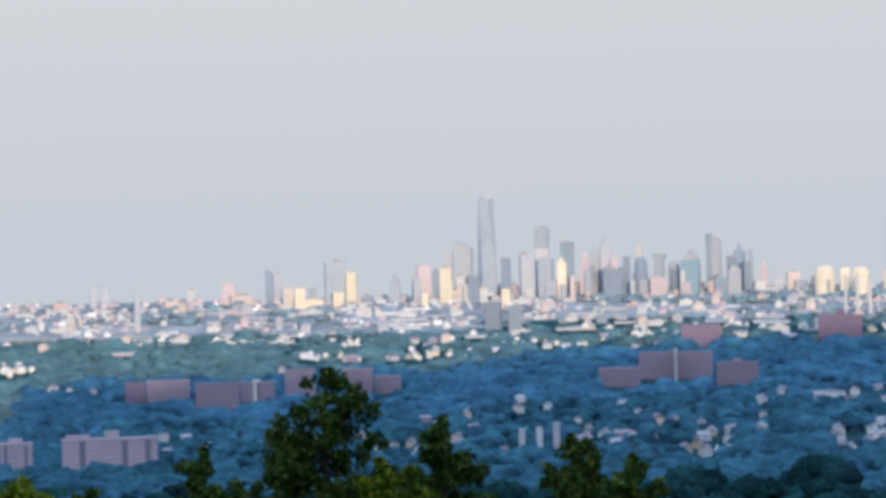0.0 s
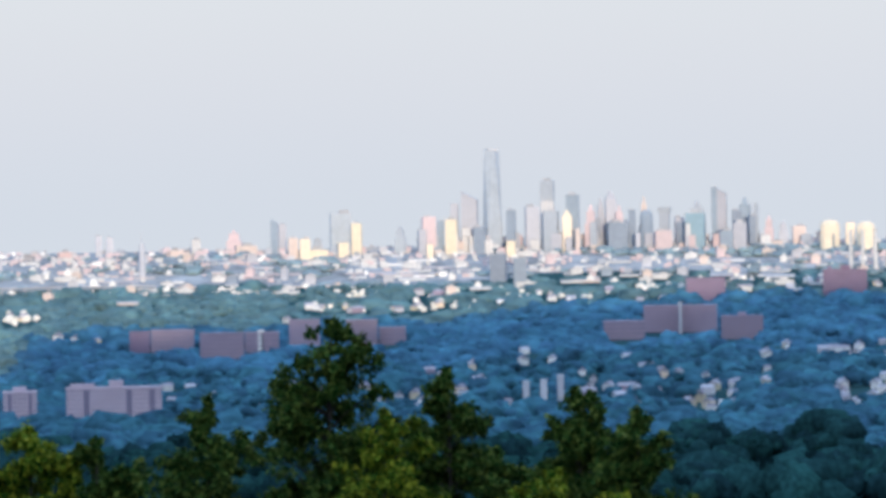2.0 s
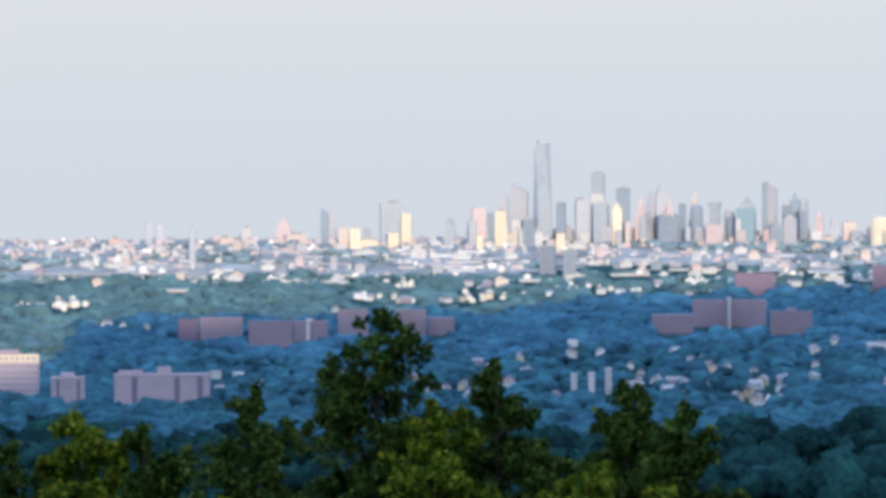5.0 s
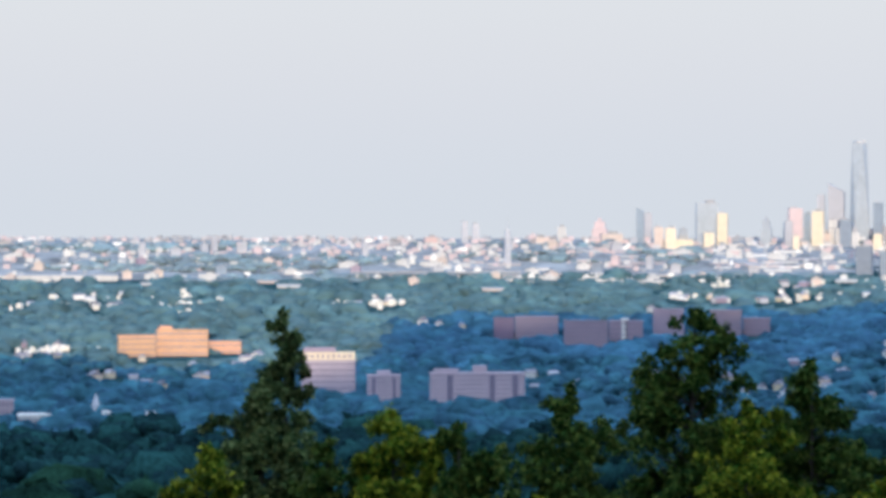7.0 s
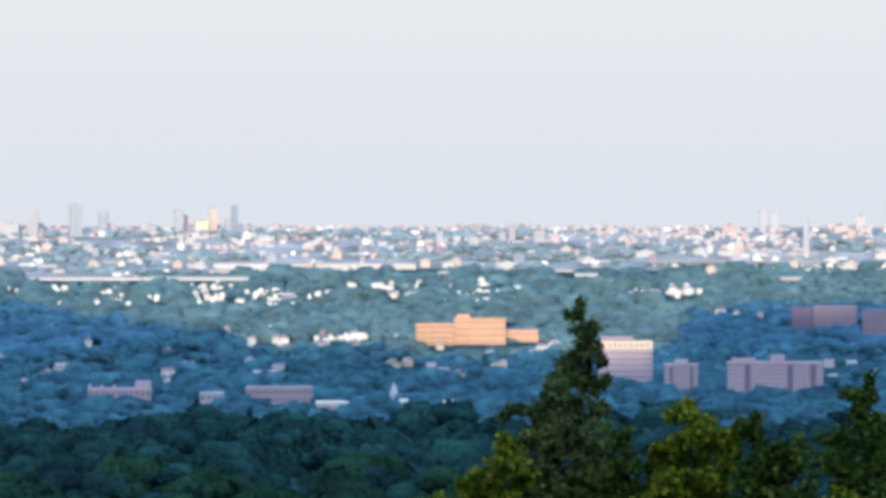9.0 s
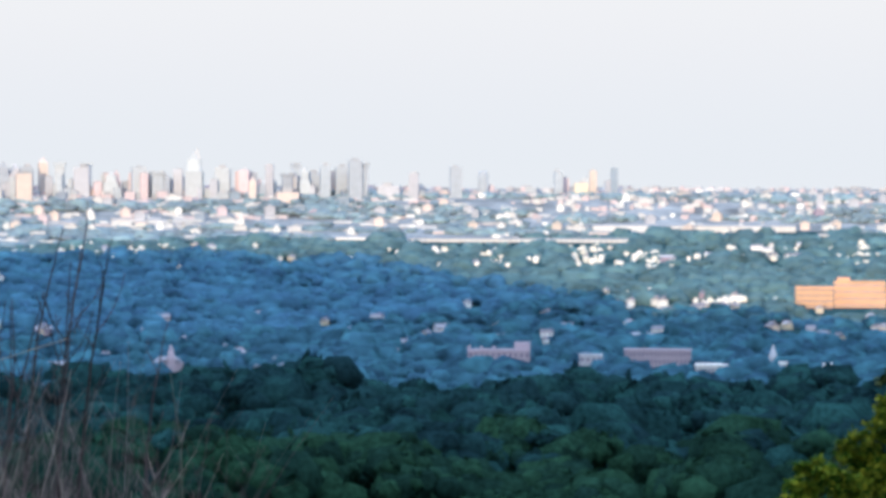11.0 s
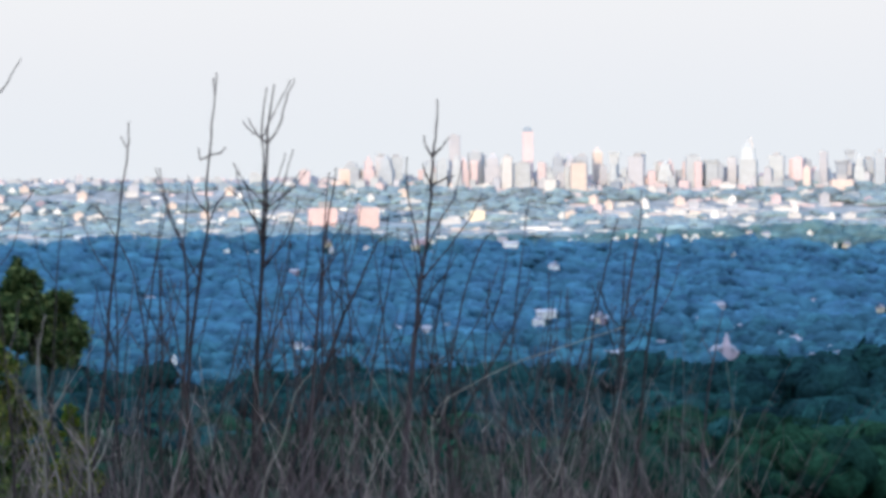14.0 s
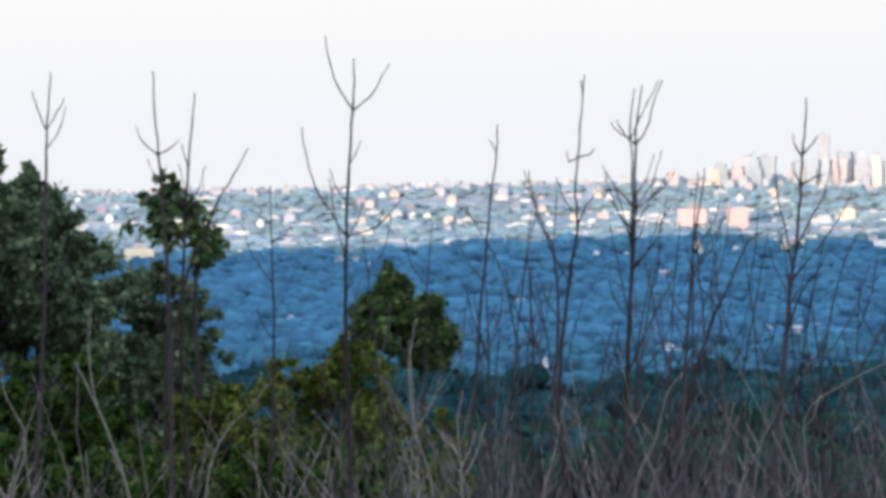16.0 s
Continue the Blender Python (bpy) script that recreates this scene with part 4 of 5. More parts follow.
def woods(name, d0, d1, pitch, lumps, lo, hi, mat, label, b0=-4460, b1=960, near_edge=None, seed=3, lift=0.0, spread=0.62, flat=0.95, tufts=0, patch=None):
    r = np.random.RandomState(seed)
    ds, bs = [], []
    d = d0
    while d < d1:
        step = pitch * F / d
        b = np.arange(b0, b1, step) + r.uniform(0, step)
        bs.append(b + r.uniform(-0.4, 0.4, len(b)) * step)
        ds.append(np.full(len(b), d) + r.uniform(-0.5, 0.5, len(b)) * pitch)
        d += pitch * 1.15
    b, d = np.concatenate(bs), np.concatenate(ds)
    keep = np.ones(len(b), bool)
    for cb, half, cd, depth in CLEAR:
        keep &= ~((np.abs(b - cb) < half + 4) & (d > cd - depth) & (d < cd + 14))
    if patch is not None:
        keep &= patch(b, d)
    if near_edge is not None:
        keep &= d > near_edge(b)
    b, d = b[keep], d[keep]
    size = pitch * spread * np.clip(np.exp(r.normal(0, 0.36, len(b))), 0.45, 1.9)
    u = r.uniform(0, 1, len(b))
    size *= 0.8 + 0.5 * u
    tall = lo + (hi * 1.35 - lo) * u ** 1.7 + lift * (np.sin(b / 210.0) * np.sin(d / 130.0) + 1.3 * np.sin(b * d / F / 17.0 + 1.4 * np.sin(d / 47.0)) * np.sin(d / 41.0 + b * d / F / 53.0))
    top = land(d) + tall
    vs, fs, off = [], [], 0
    tpl = [crown_template(lumps, s, tufts) for s in range(7)]
    kind = r.randint(0, 7, len(b))
    ang = r.uniform(0, 6.283, len(b))
    for k, (tv, tf) in enumerate(tpl):
        w = np.where(kind == k)[0]
        if not len(w):
            continue
        ca, sa = np.cos(ang[w])[:, None], np.sin(ang[w])[:, None]
        x = (tv[None, :, 0] * ca - tv[None, :, 1] * sa) * size[w, None] + (d[w] * np.sin(b[w] / F))[:, None]
        y = (tv[None, :, 0] * sa + tv[None, :, 1] * ca) * size[w, None] + (d[w] * np.cos(b[w] / F))[:, None]
        z = (tv[None, :, 2] - 1.1) * size[w, None] * flat + top[w, None]
        vs.append(np.stack([x, y, z], -1).reshape(-1, 3))
        fs.append((tf[None] + (np.arange(len(w)) * len(tv))[:, None, None]).reshape(-1, 3) + off)
        off += len(w) * len(tv)
    ob = raw_mesh(name, np.concatenate(vs), np.concatenate(fs), mat, True)
    return tagged(ob, label, "woods", kind="stuff")


def front_edge(b):
    """The valley wood starts where the hillside stops hiding it."""
    return np.interp(b, (-4460, -1100, -800, -600, 960), (1740, 1750, 2030, 2130, 2130))


def belts(b, d):
    """Broken rows of trees across the plain."""
    return (np.sin(d / 17.0 + 1.5 * np.sin(b / 330.0)) + 0.9 * np.sin(b / 140.0 + d / 60.0) > np.interp(b, (-3200, -2600, -1800, -1500), (-0.45, -0.3, -0.05, 0.15))) & (d > plain_edge(b))


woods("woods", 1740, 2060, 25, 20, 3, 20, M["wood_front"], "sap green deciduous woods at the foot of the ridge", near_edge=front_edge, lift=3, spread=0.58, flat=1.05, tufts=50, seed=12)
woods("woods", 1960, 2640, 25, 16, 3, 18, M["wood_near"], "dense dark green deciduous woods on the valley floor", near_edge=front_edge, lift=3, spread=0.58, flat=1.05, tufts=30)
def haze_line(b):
    """Where the haze tint in the woods' colour turns from teal to bluer."""
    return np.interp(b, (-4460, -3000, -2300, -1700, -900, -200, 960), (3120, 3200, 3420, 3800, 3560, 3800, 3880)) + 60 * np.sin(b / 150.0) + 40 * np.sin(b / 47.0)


def lit_tint_line(b):
    """Where the canopy colour changes to its sunlit green, along the ridge's shadow edge."""
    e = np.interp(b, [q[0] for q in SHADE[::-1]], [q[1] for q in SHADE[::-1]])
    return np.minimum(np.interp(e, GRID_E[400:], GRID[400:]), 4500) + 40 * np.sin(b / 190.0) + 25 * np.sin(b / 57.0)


woods("woods", 2600, 3420, 16, 6, 2.5, 10, M["wood_teal"], "deciduous woods between houses, tinted teal for haze", seed=9, lift=2.0, spread=0.62, flat=1.0, tufts=4,
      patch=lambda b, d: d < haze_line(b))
woods("woods", 2900, 3420, 16, 6, 2.5, 9, M["wood_mid"], "dense deciduous woods between houses, tinted blue for haze", seed=4, lift=1.6, spread=0.62, flat=1.0, tufts=4,
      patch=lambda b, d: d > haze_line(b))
woods("woods", 3390, 4080, 15, 4, 2.5, 8.0, M["wood_teal"], "woods round apartment blocks, tinted teal for haze", seed=10, lift=1.6, spread=0.62, flat=1.0,
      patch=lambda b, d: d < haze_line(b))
woods("woods", 3390, 4560, 15, 4, 2.5, 7.0, M["wood_mid"], "distant woods between apartment blocks, tinted blue for haze", seed=5, lift=1.4, spread=0.62, flat=1.0,
      patch=lambda b, d: (d > haze_line(b)) & (d < lit_tint_line(b)))
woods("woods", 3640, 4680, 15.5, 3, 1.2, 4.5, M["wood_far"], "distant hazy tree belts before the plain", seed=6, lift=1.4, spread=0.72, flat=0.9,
      patch=lambda b, d: (d > lit_tint_line(b)) & (d < plain_edge(b)))
woods("woods", 4360, 4830, 9.5, 2, 1.2, 3.8, M["belt"], "rows of trees across the far plain, paled for haze", seed=8, spread=0.85, flat=0.5, patch=belts)


# ---- near trees on the slope below the eye ----
def leaf_cloud(centres, sizes, per, leaf, seed, long=1.6):
    """Folded leaves strewn round clump centres."""
    r = np.random.RandomState(seed)
    n = len(centres) * per
    c = np.repeat(centres, per, 0)
    s = np.repeat(sizes, per)[:, None]
    p = r.normal(0, 1, (n, 3))
    p /= np.linalg.norm(p, axis=1)[:, None]
    p = c + p * s * (r.uniform(0, 1, (n, 1)) ** 0.45) * np.array([1, 1, 0.8])
    a = r.normal(0, 1, (n, 3)) + np.array([0, 0, -0.6])
    a /= np.linalg.norm(a, axis=1)[:, None]
    b = np.cross(a, r.normal(0, 1, (n, 3)))
    b /= np.linalg.norm(b, axis=1)[:, None] + 1e-9
    up = np.cross(a, b)
    L = leaf * r.uniform(0.6, 1.35, (n, 1))
    tip, mid = p + a * L * long, p + a * L * long * 0.5
    v = np.stack([p, mid + b * L * 0.5 + up * L * 0.14, tip, mid - b * L * 0.5 + up * L * 0.14], 1).reshape(-1, 3)
    k = np.arange(n)[:, None] * 4
    f = np.concatenate([k + np.array([[0, 1, 2]]), k + np.array([[0, 2, 3]])])
    return v, f


def tree(b, tip, d, half, tall, mat, label, power=0.6, clumps=110, per=110, leaf=0.105, name="tree", seed=None, lean=0.0):
    """A tapered trunk with limbs to clumps of leaves; half and tall are the crown's half width and height."""
    seed = int(abs(b) * 7 + tall) if seed is None else seed
    r = np.random.RandomState(seed)
    k = d / F
    z_top, z_ground = level(tip, d), float(land(d))
    base = place(b, d, z_ground)
    ob = new(name)
    ob.location = base
    tagged(ob, label, "tree" if name == "tree" else "shrub")
    hgt = z_top - z_ground
    right = np.array([math.cos(b / F), -math.sin(b / F), 0])
    deep = np.array([math.sin(b / F), math.cos(b / F), 0])
    cs, ss, limbs = [], [], []
    n_limbs = max(10, int(clumps * 0.42))
    for i in range(n_limbs):
        t = (i + 0.6) / n_limbs
        h = tall * t ** 0.62 + 4                    # the limb's end below the tip
        a = r.uniform(0, 6.283)
        w = half * (min(h, tall) / tall) ** power * (1 + 0.25 * math.sin(3 * a + seed) + 0.18 * math.sin(h / 23.0 + 2 * a + seed))
        reach = 1.08 * w * r.uniform(0.2, 1.0) ** 0.6 + 3
        rise = r.uniform(0.35, 0.8) * reach        # how far it has climbed from the trunk
        end = right * (reach * math.cos(a) + lean * (h / tall)) * k + deep * reach * math.sin(a) * k * 0.85 + np.array([0, 0, hgt - h * k])
        start = np.array([0, 0, max(0.4, hgt - (h + rise) * k)])
        limbs.append((start, end))
        spray = min(18.0, 7 + 0.14 * w) * r.uniform(0.7, 1.3)
        for q in range(5):
            f = (0.42, 0.62, 0.8, 0.95, 1.06)[q]
            p = start + (end - start) * f + np.array([0, 0, (math.sin(f * 2.9) * 0.14 - 0.10 * f * f) * reach * k])
            cs.append(p + r.normal(0, spray * 0.55 * k, 3))
            ss.append(spray * k * r.uniform(0.6, 1.25) * (1.25 - 0.4 * f))
    for i in range(4):                             # the leader's upright shoots
        cs.append(np.array([0, 0, hgt - (5 + 9 * i) * k]) + r.normal(0, 2.5 * k, 3))
        ss.append((4.5 + 1.5 * i) * k)
    cs, ss = np.array(cs), np.array(ss)
    v, f = leaf_cloud(cs, ss, int(per * 0.62), leaf, seed + 1)
    leaves = raw_mesh("crown", v, f, mat)
    leaves.parent = ob
    bm = bmesh.new()
    rad = max(0.05, hgt * 0.012)
    spine = [Vector((0, 0, -0.3)), Vector((r.uniform(-0.1, 0.1), 0, hgt * 0.35)), Vector((r.uniform(-0.12, 0.12), r.uniform(-0.1, 0.1), hgt * 0.7)), Vector((0, 0, hgt - 0.02))]
    tube(bm, spine, [rad, rad * 0.75, rad * 0.42, 0.008], 8)
    part("trunk", bm, M["bark"], ob, smooth=True)
    rest = bmesh.new()
    for n, (a, c) in enumerate(reversed(limbs)):
        p0, c = Vector(a), Vector(c)
        mid = p0.lerp(c, 0.55) + Vector((0, 0, 0.06 * (c - p0).length))
        q = rad * (1 - min(1, p0.z / hgt)) * 0.45 + 0.007
        if n < 8:
            bm = bmesh.new()
            tube(bm, [p0, mid, c], [q, q * 0.6, 0.004], 6)
            part("limb", bm, M["bark"], ob)
        else:
            tube(rest, [p0, mid, c], [q, q * 0.6, 0.004], 5)
    tagged(part("branchwork", rest, M["bark"], ob), kind="stuff")
    return ob


DG = "dark green deciduous tree on the hillside below the ridge"
tree(-282, -161, 120, 205, 340, M["leaf_dark"], "tall " + DG, power=0.6, clumps=190, per=108)
tree(-500, -305, 112, 125, 280, M["leaf_dark"], "shorter " + DG, power=0.5, clumps=90, per=108)
tree(-190, -330, 116, 120, 260, M["leaf_sun"], "bushy yellow-green tree beside a taller tree", power=0.5, clumps=90, per=108)
tree(-77, -254, 118, 125, 300, M["leaf_dark"], "pointed " + DG, power=0.55, clumps=120, per=108)
tree(10, -400, 108, 110, 200, M["leaf_dark"], "low " + DG, power=0.5, clumps=60, per=108)
tree(148, -294, 110, 145, 250, M["leaf_dark"], "rounded " + DG, power=0.5, clumps=110, per=108)
tree(258, -334, 108, 110, 220, M["leaf_dark"], "narrow " + DG, power=0.5, clumps=80, per=108)
tree(120, -440, 100, 170, 160, M["leaf_sun"], "low yellow-green bush before the trees", power=0.4, clumps=80, per=108, name="bush")
tree(-815, -348, 105, 150, 240, M["leaf_sun"], "rounded yellow-green tree on the hillside", power=0.45, clumps=120, per=108)
tree(-700, -370, 104, 100, 230, M["leaf_dark"], "small " + DG, power=0.45, clumps=70, per=108)
tree(-1012, -170, 115, 34, 150, M["leaf_mid"], "tall slender green tree with a tufted top", power=0.3, clumps=32, per=90)
tree(-1045, -290, 113, 130, 230, M["leaf_mid"], "broad grey-green tree beside a slender one", power=0.42, clumps=110, per=108)
tree(-930, -400, 108, 120, 220, M["leaf_dark"], "low " + DG, power=0.45, clumps=70, per=108)
tree(-1150, -408, 102, 110, 220, M["leaf_sun"], "low yellow-green bush on the hillside", power=0.45, clumps=80, per=108, name="bush")
tree(-1260, -515, 98, 110, 140, M["leaf_sun"], "low yellow-green bush on the hillside", power=0.45, clumps=60, per=108, name="bush")
tree(-560, -505, 95, 100, 130, M["leaf_sun"], "low yellow-green bush before the trees", power=0.4, clumps=60, per=108, name="bush")
tree(-380, -520, 95, 160, 140, M["leaf_dark"], "low dark bush before the trees", power=0.4, clumps=70, per=108, name="bush")

# leafy trees among the bare saplings
GT = "leafy tree among bare saplings, greyed for haze"
tree(-4185, -120, 62, 165, 450, M["leaf_grey"], "broad " + GT, power=0.3, clumps=260, per=110, leaf=0.075)
tree(-4280, 8, 58, 120, 320, M["leaf_grey"], "tall " + GT, power=0.42, clumps=150, per=100, leaf=0.07)
tree(-4345, 48, 57, 75, 280, M["leaf_grey"], "slim " + GT, power=0.4, clumps=90, per=100, leaf=0.07)
tree(-4062, -168, 60, 105, 330, M["leaf_grey"], "rounded " + GT, power=0.25, clumps=190, per=100, leaf=0.065)
tree(-4050, -6, 55, 50, 110, M["leaf_mid"], "small tufted sapling with dark hanging leaves", power=0.35, clumps=26, per=11, leaf=0.10)
tree(-3992, -58, 55, 50, 105, M["leaf_mid"], "small tufted sapling with dark hanging leaves", power=0.35, clumps=26, per=11, leaf=0.10)
tree(-3655, -185, 60, 62, 120, M["leaf_mid"], "small round-headed mid green tree among saplings", power=0.35, clumps=60, per=120, leaf=0.055)
tree(-3588, -238, 60, 54, 110, M["leaf_mid"], "small round-headed mid green tree among saplings", power=0.35, clumps=50, per=120, leaf=0.055)
tree(-3735, -305, 58, 135, 330, M["leaf_olive"], "olive green bush among bare saplings", power=0.25, clumps=260, per=108, leaf=0.06, name="bush")
tree(-3960, -390, 55, 165, 260, M["leaf_olive"], "olive yellow-green bush among bare saplings", power=0.3, clumps=210, per=108, leaf=0.06, name="bush")
tree(-3568, -440, 56, 58, 200, M["leaf_sun"], "low yellow-green bush among bare saplings", power=0.35, clumps=50, per=108, leaf=0.045, name="bush")
tree(-4230, -330, 56, 210, 300, M["leaf_dark"], "dark green bush below a grey tree", power=0.25, clumps=200, per=108, leaf=0.06, name="bush")


for b, tip, half in ((-4300, -455, 150), (-4110, -480, 150), (-3930, -500, 140), (-3770, -470, 130), (-3640, -540, 110)):
    tree(b, tip, 46, half, 210, M["leaf_dark"], "low dark bush in deep shade under saplings", power=0.3, clumps=90, per=108, leaf=0.05, name="bush")


# ---- bare saplings close to the eye ----
sr = random.Random(11)


def sapling(d, stem, branches, thick=1.0, light=False):
    """A leafless young tree: a kinked, tapered stem through the given bearings and elevations, and its twigs."""
    k = d / F
    mat = M["straw"] if light else M["twig"]
    z0 = float(land(d)) - 0.05
    b0 = stem[0][0]
    org = place(b0, d, z0)
    ob = new("bare_sapling")
    ob.location = org
    tagged(ob, "leafless pale straw-coloured stalk on the ridge" if light else "leafless brown sapling with forked upright twigs on the ridge", "sapling", "bare saplings")

    def at(p, dd):
        return place(p[0], d + dd, level(p[1], d)) - org

    def curve(pts, r0, r1, d0, d1, name, join=None):
        raw = [at(p, d0 + (d1 - d0) * i / (len(pts) - 1)) for i, p in enumerate(pts)]
        if join is not None:
            raw[0] = join
        fine = []
        for i in range(len(raw) - 1):
            p0, p1, p2, p3 = raw[max(i - 1, 0)], raw[i], raw[i + 1], raw[min(i + 2, len(raw) - 1)]
            for s in range(4):
                t = s / 4
                q = 0.5 * (2 * p1 + (p2 - p0) * t + (2 * p0 - 5 * p1 + 4 * p2 - p3) * t * t + (3 * p1 - p0 - 3 * p2 + p3) * t ** 3)
                j = 1.3 * k
                fine.append(q + Vector((sr.uniform(-j, j), sr.uniform(-j, j), sr.uniform(-j, j))) if (i or s) else q)
        fine.append(raw[-1])
        n = len(fine) - 1
        bm = bmesh.new()
        tube(bm, fine, [(r0 + (r1 - r0) * (i / n) ** 0.8) * (1 + 0.18 * (i % 4 == 0)) for i in range(n + 1)], 6)
        part(name, bm, mat, ob, smooth=True)
        return fine

    low = at(stem[0], 0)
    low.z = -0.02
    full = [stem[0]] + list(stem)
    spine = curve(full, (2.8 if light else 5.0) * k * thick, 1.05 * k * (0.6 + 0.4 * thick), 0, sr.uniform(-0.3, 0.3), "stem", low)
    for br in branches:
        p = at(br[0], 0)
        j = min(spine, key=lambda q: (q - p).length)
        curve(br, 1.7 * k * thick, 0.9 * k, 0, sr.uniform(-0.5, 0.5), "branch", j.copy())
    # short side shoots on the lower stem
    for _ in range(5 if not light else 2):
        j = spine[sr.randrange(3, max(5, len(spine) * 2 // 3))]
        side = sr.choice((-1, 1))
        n = sr.uniform(35, 110)
        bb = b0 + (j.x * math.cos(b0 / F) - j.y * math.sin(b0 / F)) / k
        ee = (j.z + z0 - H) / k
        curve([(bb, ee), (bb + side * n * 0.32, ee + n * 0.45), (bb + side * n * 0.5, ee + n)], 1.4 * k * thick, 0.8 * k, 0, sr.uniform(-0.4, 0.4), "branch", j.copy())
    return ob


sapling(25, ((-3732, -618), (-3733, -318), (-3731, -168), (-3724, -38), (-3713, 92), (-3709, 137), (-3709, 182)), (((-3713, 92), (-3737, 132), (-3752, 177), (-3759, 222)), ((-3713, 92), (-3682, 116), (-3662, 146), (-3647, 175)), ((-3731, -158), (-3750, -88), (-3758, -28)), ((-3730, -148), (-3675, -114), (-3640, -79), (-3625, -55)), ((-3728, -118), (-3780, -48), (-3799, 23), (-3803, 63)), ), 1)
sapling(24, ((-3532, -621), (-3510, -441), (-3496, -281), (-3481, -161), (-3473, -72), (-3460, 13), (-3457, 61)), (((-3467, -42), (-3479, -41)), ((-3460, 13), (-3472, 33)), ((-3476, -121), (-3505, -106), (-3517, -89)), ), 0.85)
sapling(26, ((-3352, -623), (-3360, -443), (-3350, -323), (-3337, -223), (-3320, -123), (-3322, -53), (-3311, 56), (-3302, 146)), (((-3314, 1), (-3332, -8), (-3336, 12)), ((-3314, -4), (-3296, 4), (-3287, 14)), ((-3320, -123), (-3305, -89), (-3285, -62)), ((-3337, -223), (-3371, -153), (-3385, -103), (-3412, -22)), ((-3303, 106), (-3307, 126), (-3309, 136)), ), 1)
sapling(25, ((-3247, -624), (-3239, -425), (-3231, -285), (-3223, -175), (-3217, -95), (-3214, 20), (-3210, 70), (-3201, 125)), (((-3213, 25), (-3235, 40), (-3247, 63)), ((-3213, 13), (-3193, 50), (-3180, 95), (-3165, 133)), ((-3217, -95), (-3250, -54), (-3274, -14)), ((-3217, -90), (-3175, -65), (-3146, -31)), ((-3220, -205), (-3186, -155), (-3170, -115), (-3155, -88)), ((-3221, -145), (-3255, -84), (-3285, -59)), ), 1.1)
sapling(24, ((-2982, -628), (-2972, -488), (-2956, -328), (-2945, -228), (-2933, -158), (-2925, -58), (-2919, 6), (-2915, 49), (-2913, 96)), (((-2919, 3), (-2934, 14), (-2937, 32)), ((-2919, 3), (-2902, 16), (-2893, 28)), ((-2924, -56), (-2934, -38), (-2939, -18)), ((-2924, -53), (-2899, -44), (-2884, -39)), ((-2933, -168), (-2910, -119), (-2885, -79), (-2869, -14)), ((-2941, -208), (-2955, -128), (-2967, -68), (-2967, -6)), ((-2941, -228), (-2896, -169), (-2860, -119), (-2835, -70)), ((-2952, -318), (-2927, -248), (-2896, -209), (-2881, -179)), ), 1.25)
sapling(27, ((-3377, -623), (-3367, -423), (-3358, -283), (-3364, -163), (-3390, -103), (-3404, -22)), (((-3364, -173), (-3360, -123), (-3355, -53)), ((-3385, -118), (-3400, -72), (-3412, -42)), ), 0.85)
sapling(23, ((-3142, -626), (-3140, -446), (-3130, -326), (-3122, -226), (-3109, -126), (-3097, -56), (-3093, -24)), (((-3122, -226), (-3096, -176), (-3063, -117)), ((-3128, -306), (-3157, -246), (-3164, -195)), ((-3109, -126), (-3090, -121)), ), 0.9)
sapling(23, ((-3192, -625), (-3140, -466), (-3109, -366), (-3083, -287), (-3052, -227), (-3021, -157), (-2991, -138)), (((-3083, -287), (-3087, -226), (-3076, -167)), ((-3109, -366), (-3123, -326), (-3138, -301)), ), 1)
sapling(26, ((-2607, -633), (-2598, -493), (-2588, -353), (-2575, -233), (-2557, -133), (-2552, -68)), (((-2582, -293), (-2542, -243), (-2526, -214)), ((-2589, -373), (-2613, -312), (-2627, -272)), ), 0.8)
sapling(28, ((-2667, -632), (-2658, -512), (-2647, -372), (-2632, -272), (-2611, -182), (-2596, -121)), (((-2632, -272), (-2642, -232)), ), 0.8)
sapling(26, ((-2570, -633), (-2560, -493), (-2545, -353), (-2529, -254), (-2520, -184), (-2509, -129)), (((-2529, -254), (-2526, -204), (-2530, -174)), ), 0.8)
sapling(22, ((-2931, -588), (-2870, -459), (-2824, -380), (-2783, -310), (-2750, -239)), (((-2824, -380), (-2818, -340)), ), 0.7)
sapling(25, ((-2752, -631), (-2752, -491), (-2734, -391), (-2720, -311), (-2718, -211)), (((-2734, -391), (-2708, -341), (-2703, -311)), ), 0.6)
sapling(25, ((-2701, -591), (-2690, -452), (-2680, -352), (-2685, -240)), (), 0.6)
sapling(27, ((-2452, -635), (-2445, -495), (-2429, -375), (-2411, -285)), (((-2429, -375), (-2448, -335)), ), 0.7)
sapling(25, ((-3272, -624), (-3260, -464), (-3218, -345), (-3177, -265), (-3146, -204)), (), 0.6)
sapling(26, ((-3437, -622), (-3440, -482), (-3429, -362), (-3442, -262), (-3461, -182), (-3515, -89)), (((-3442, -262), (-3416, -202), (-3387, -63)), ), 0.7)
sapling(24, ((-3012, -627), (-3040, -487), (-3029, -367), (-3005, -247), (-2988, -158)), (((-3029, -367), (-3058, -307), (-3072, -247)), ), 0.65)
sapling(25, ((-2922, -629), (-2910, -489), (-2891, -369), (-2872, -269), (-2841, -170), (-2816, -140)), (((-2891, -369), (-2843, -300), (-2806, -200)), ), 0.7)
sapling(21, ((-3232, -625), (-3190, -505), (-3169, -425), (-3139, -386)), (((-3190, -505), (-3220, -465)), ), 0.8, light=True)
sapling(21, ((-2922, -609), (-2925, -469), (-2869, -419), (-2769, -371), (-2648, -332), (-2588, -313)), (), 0.45, light=True)
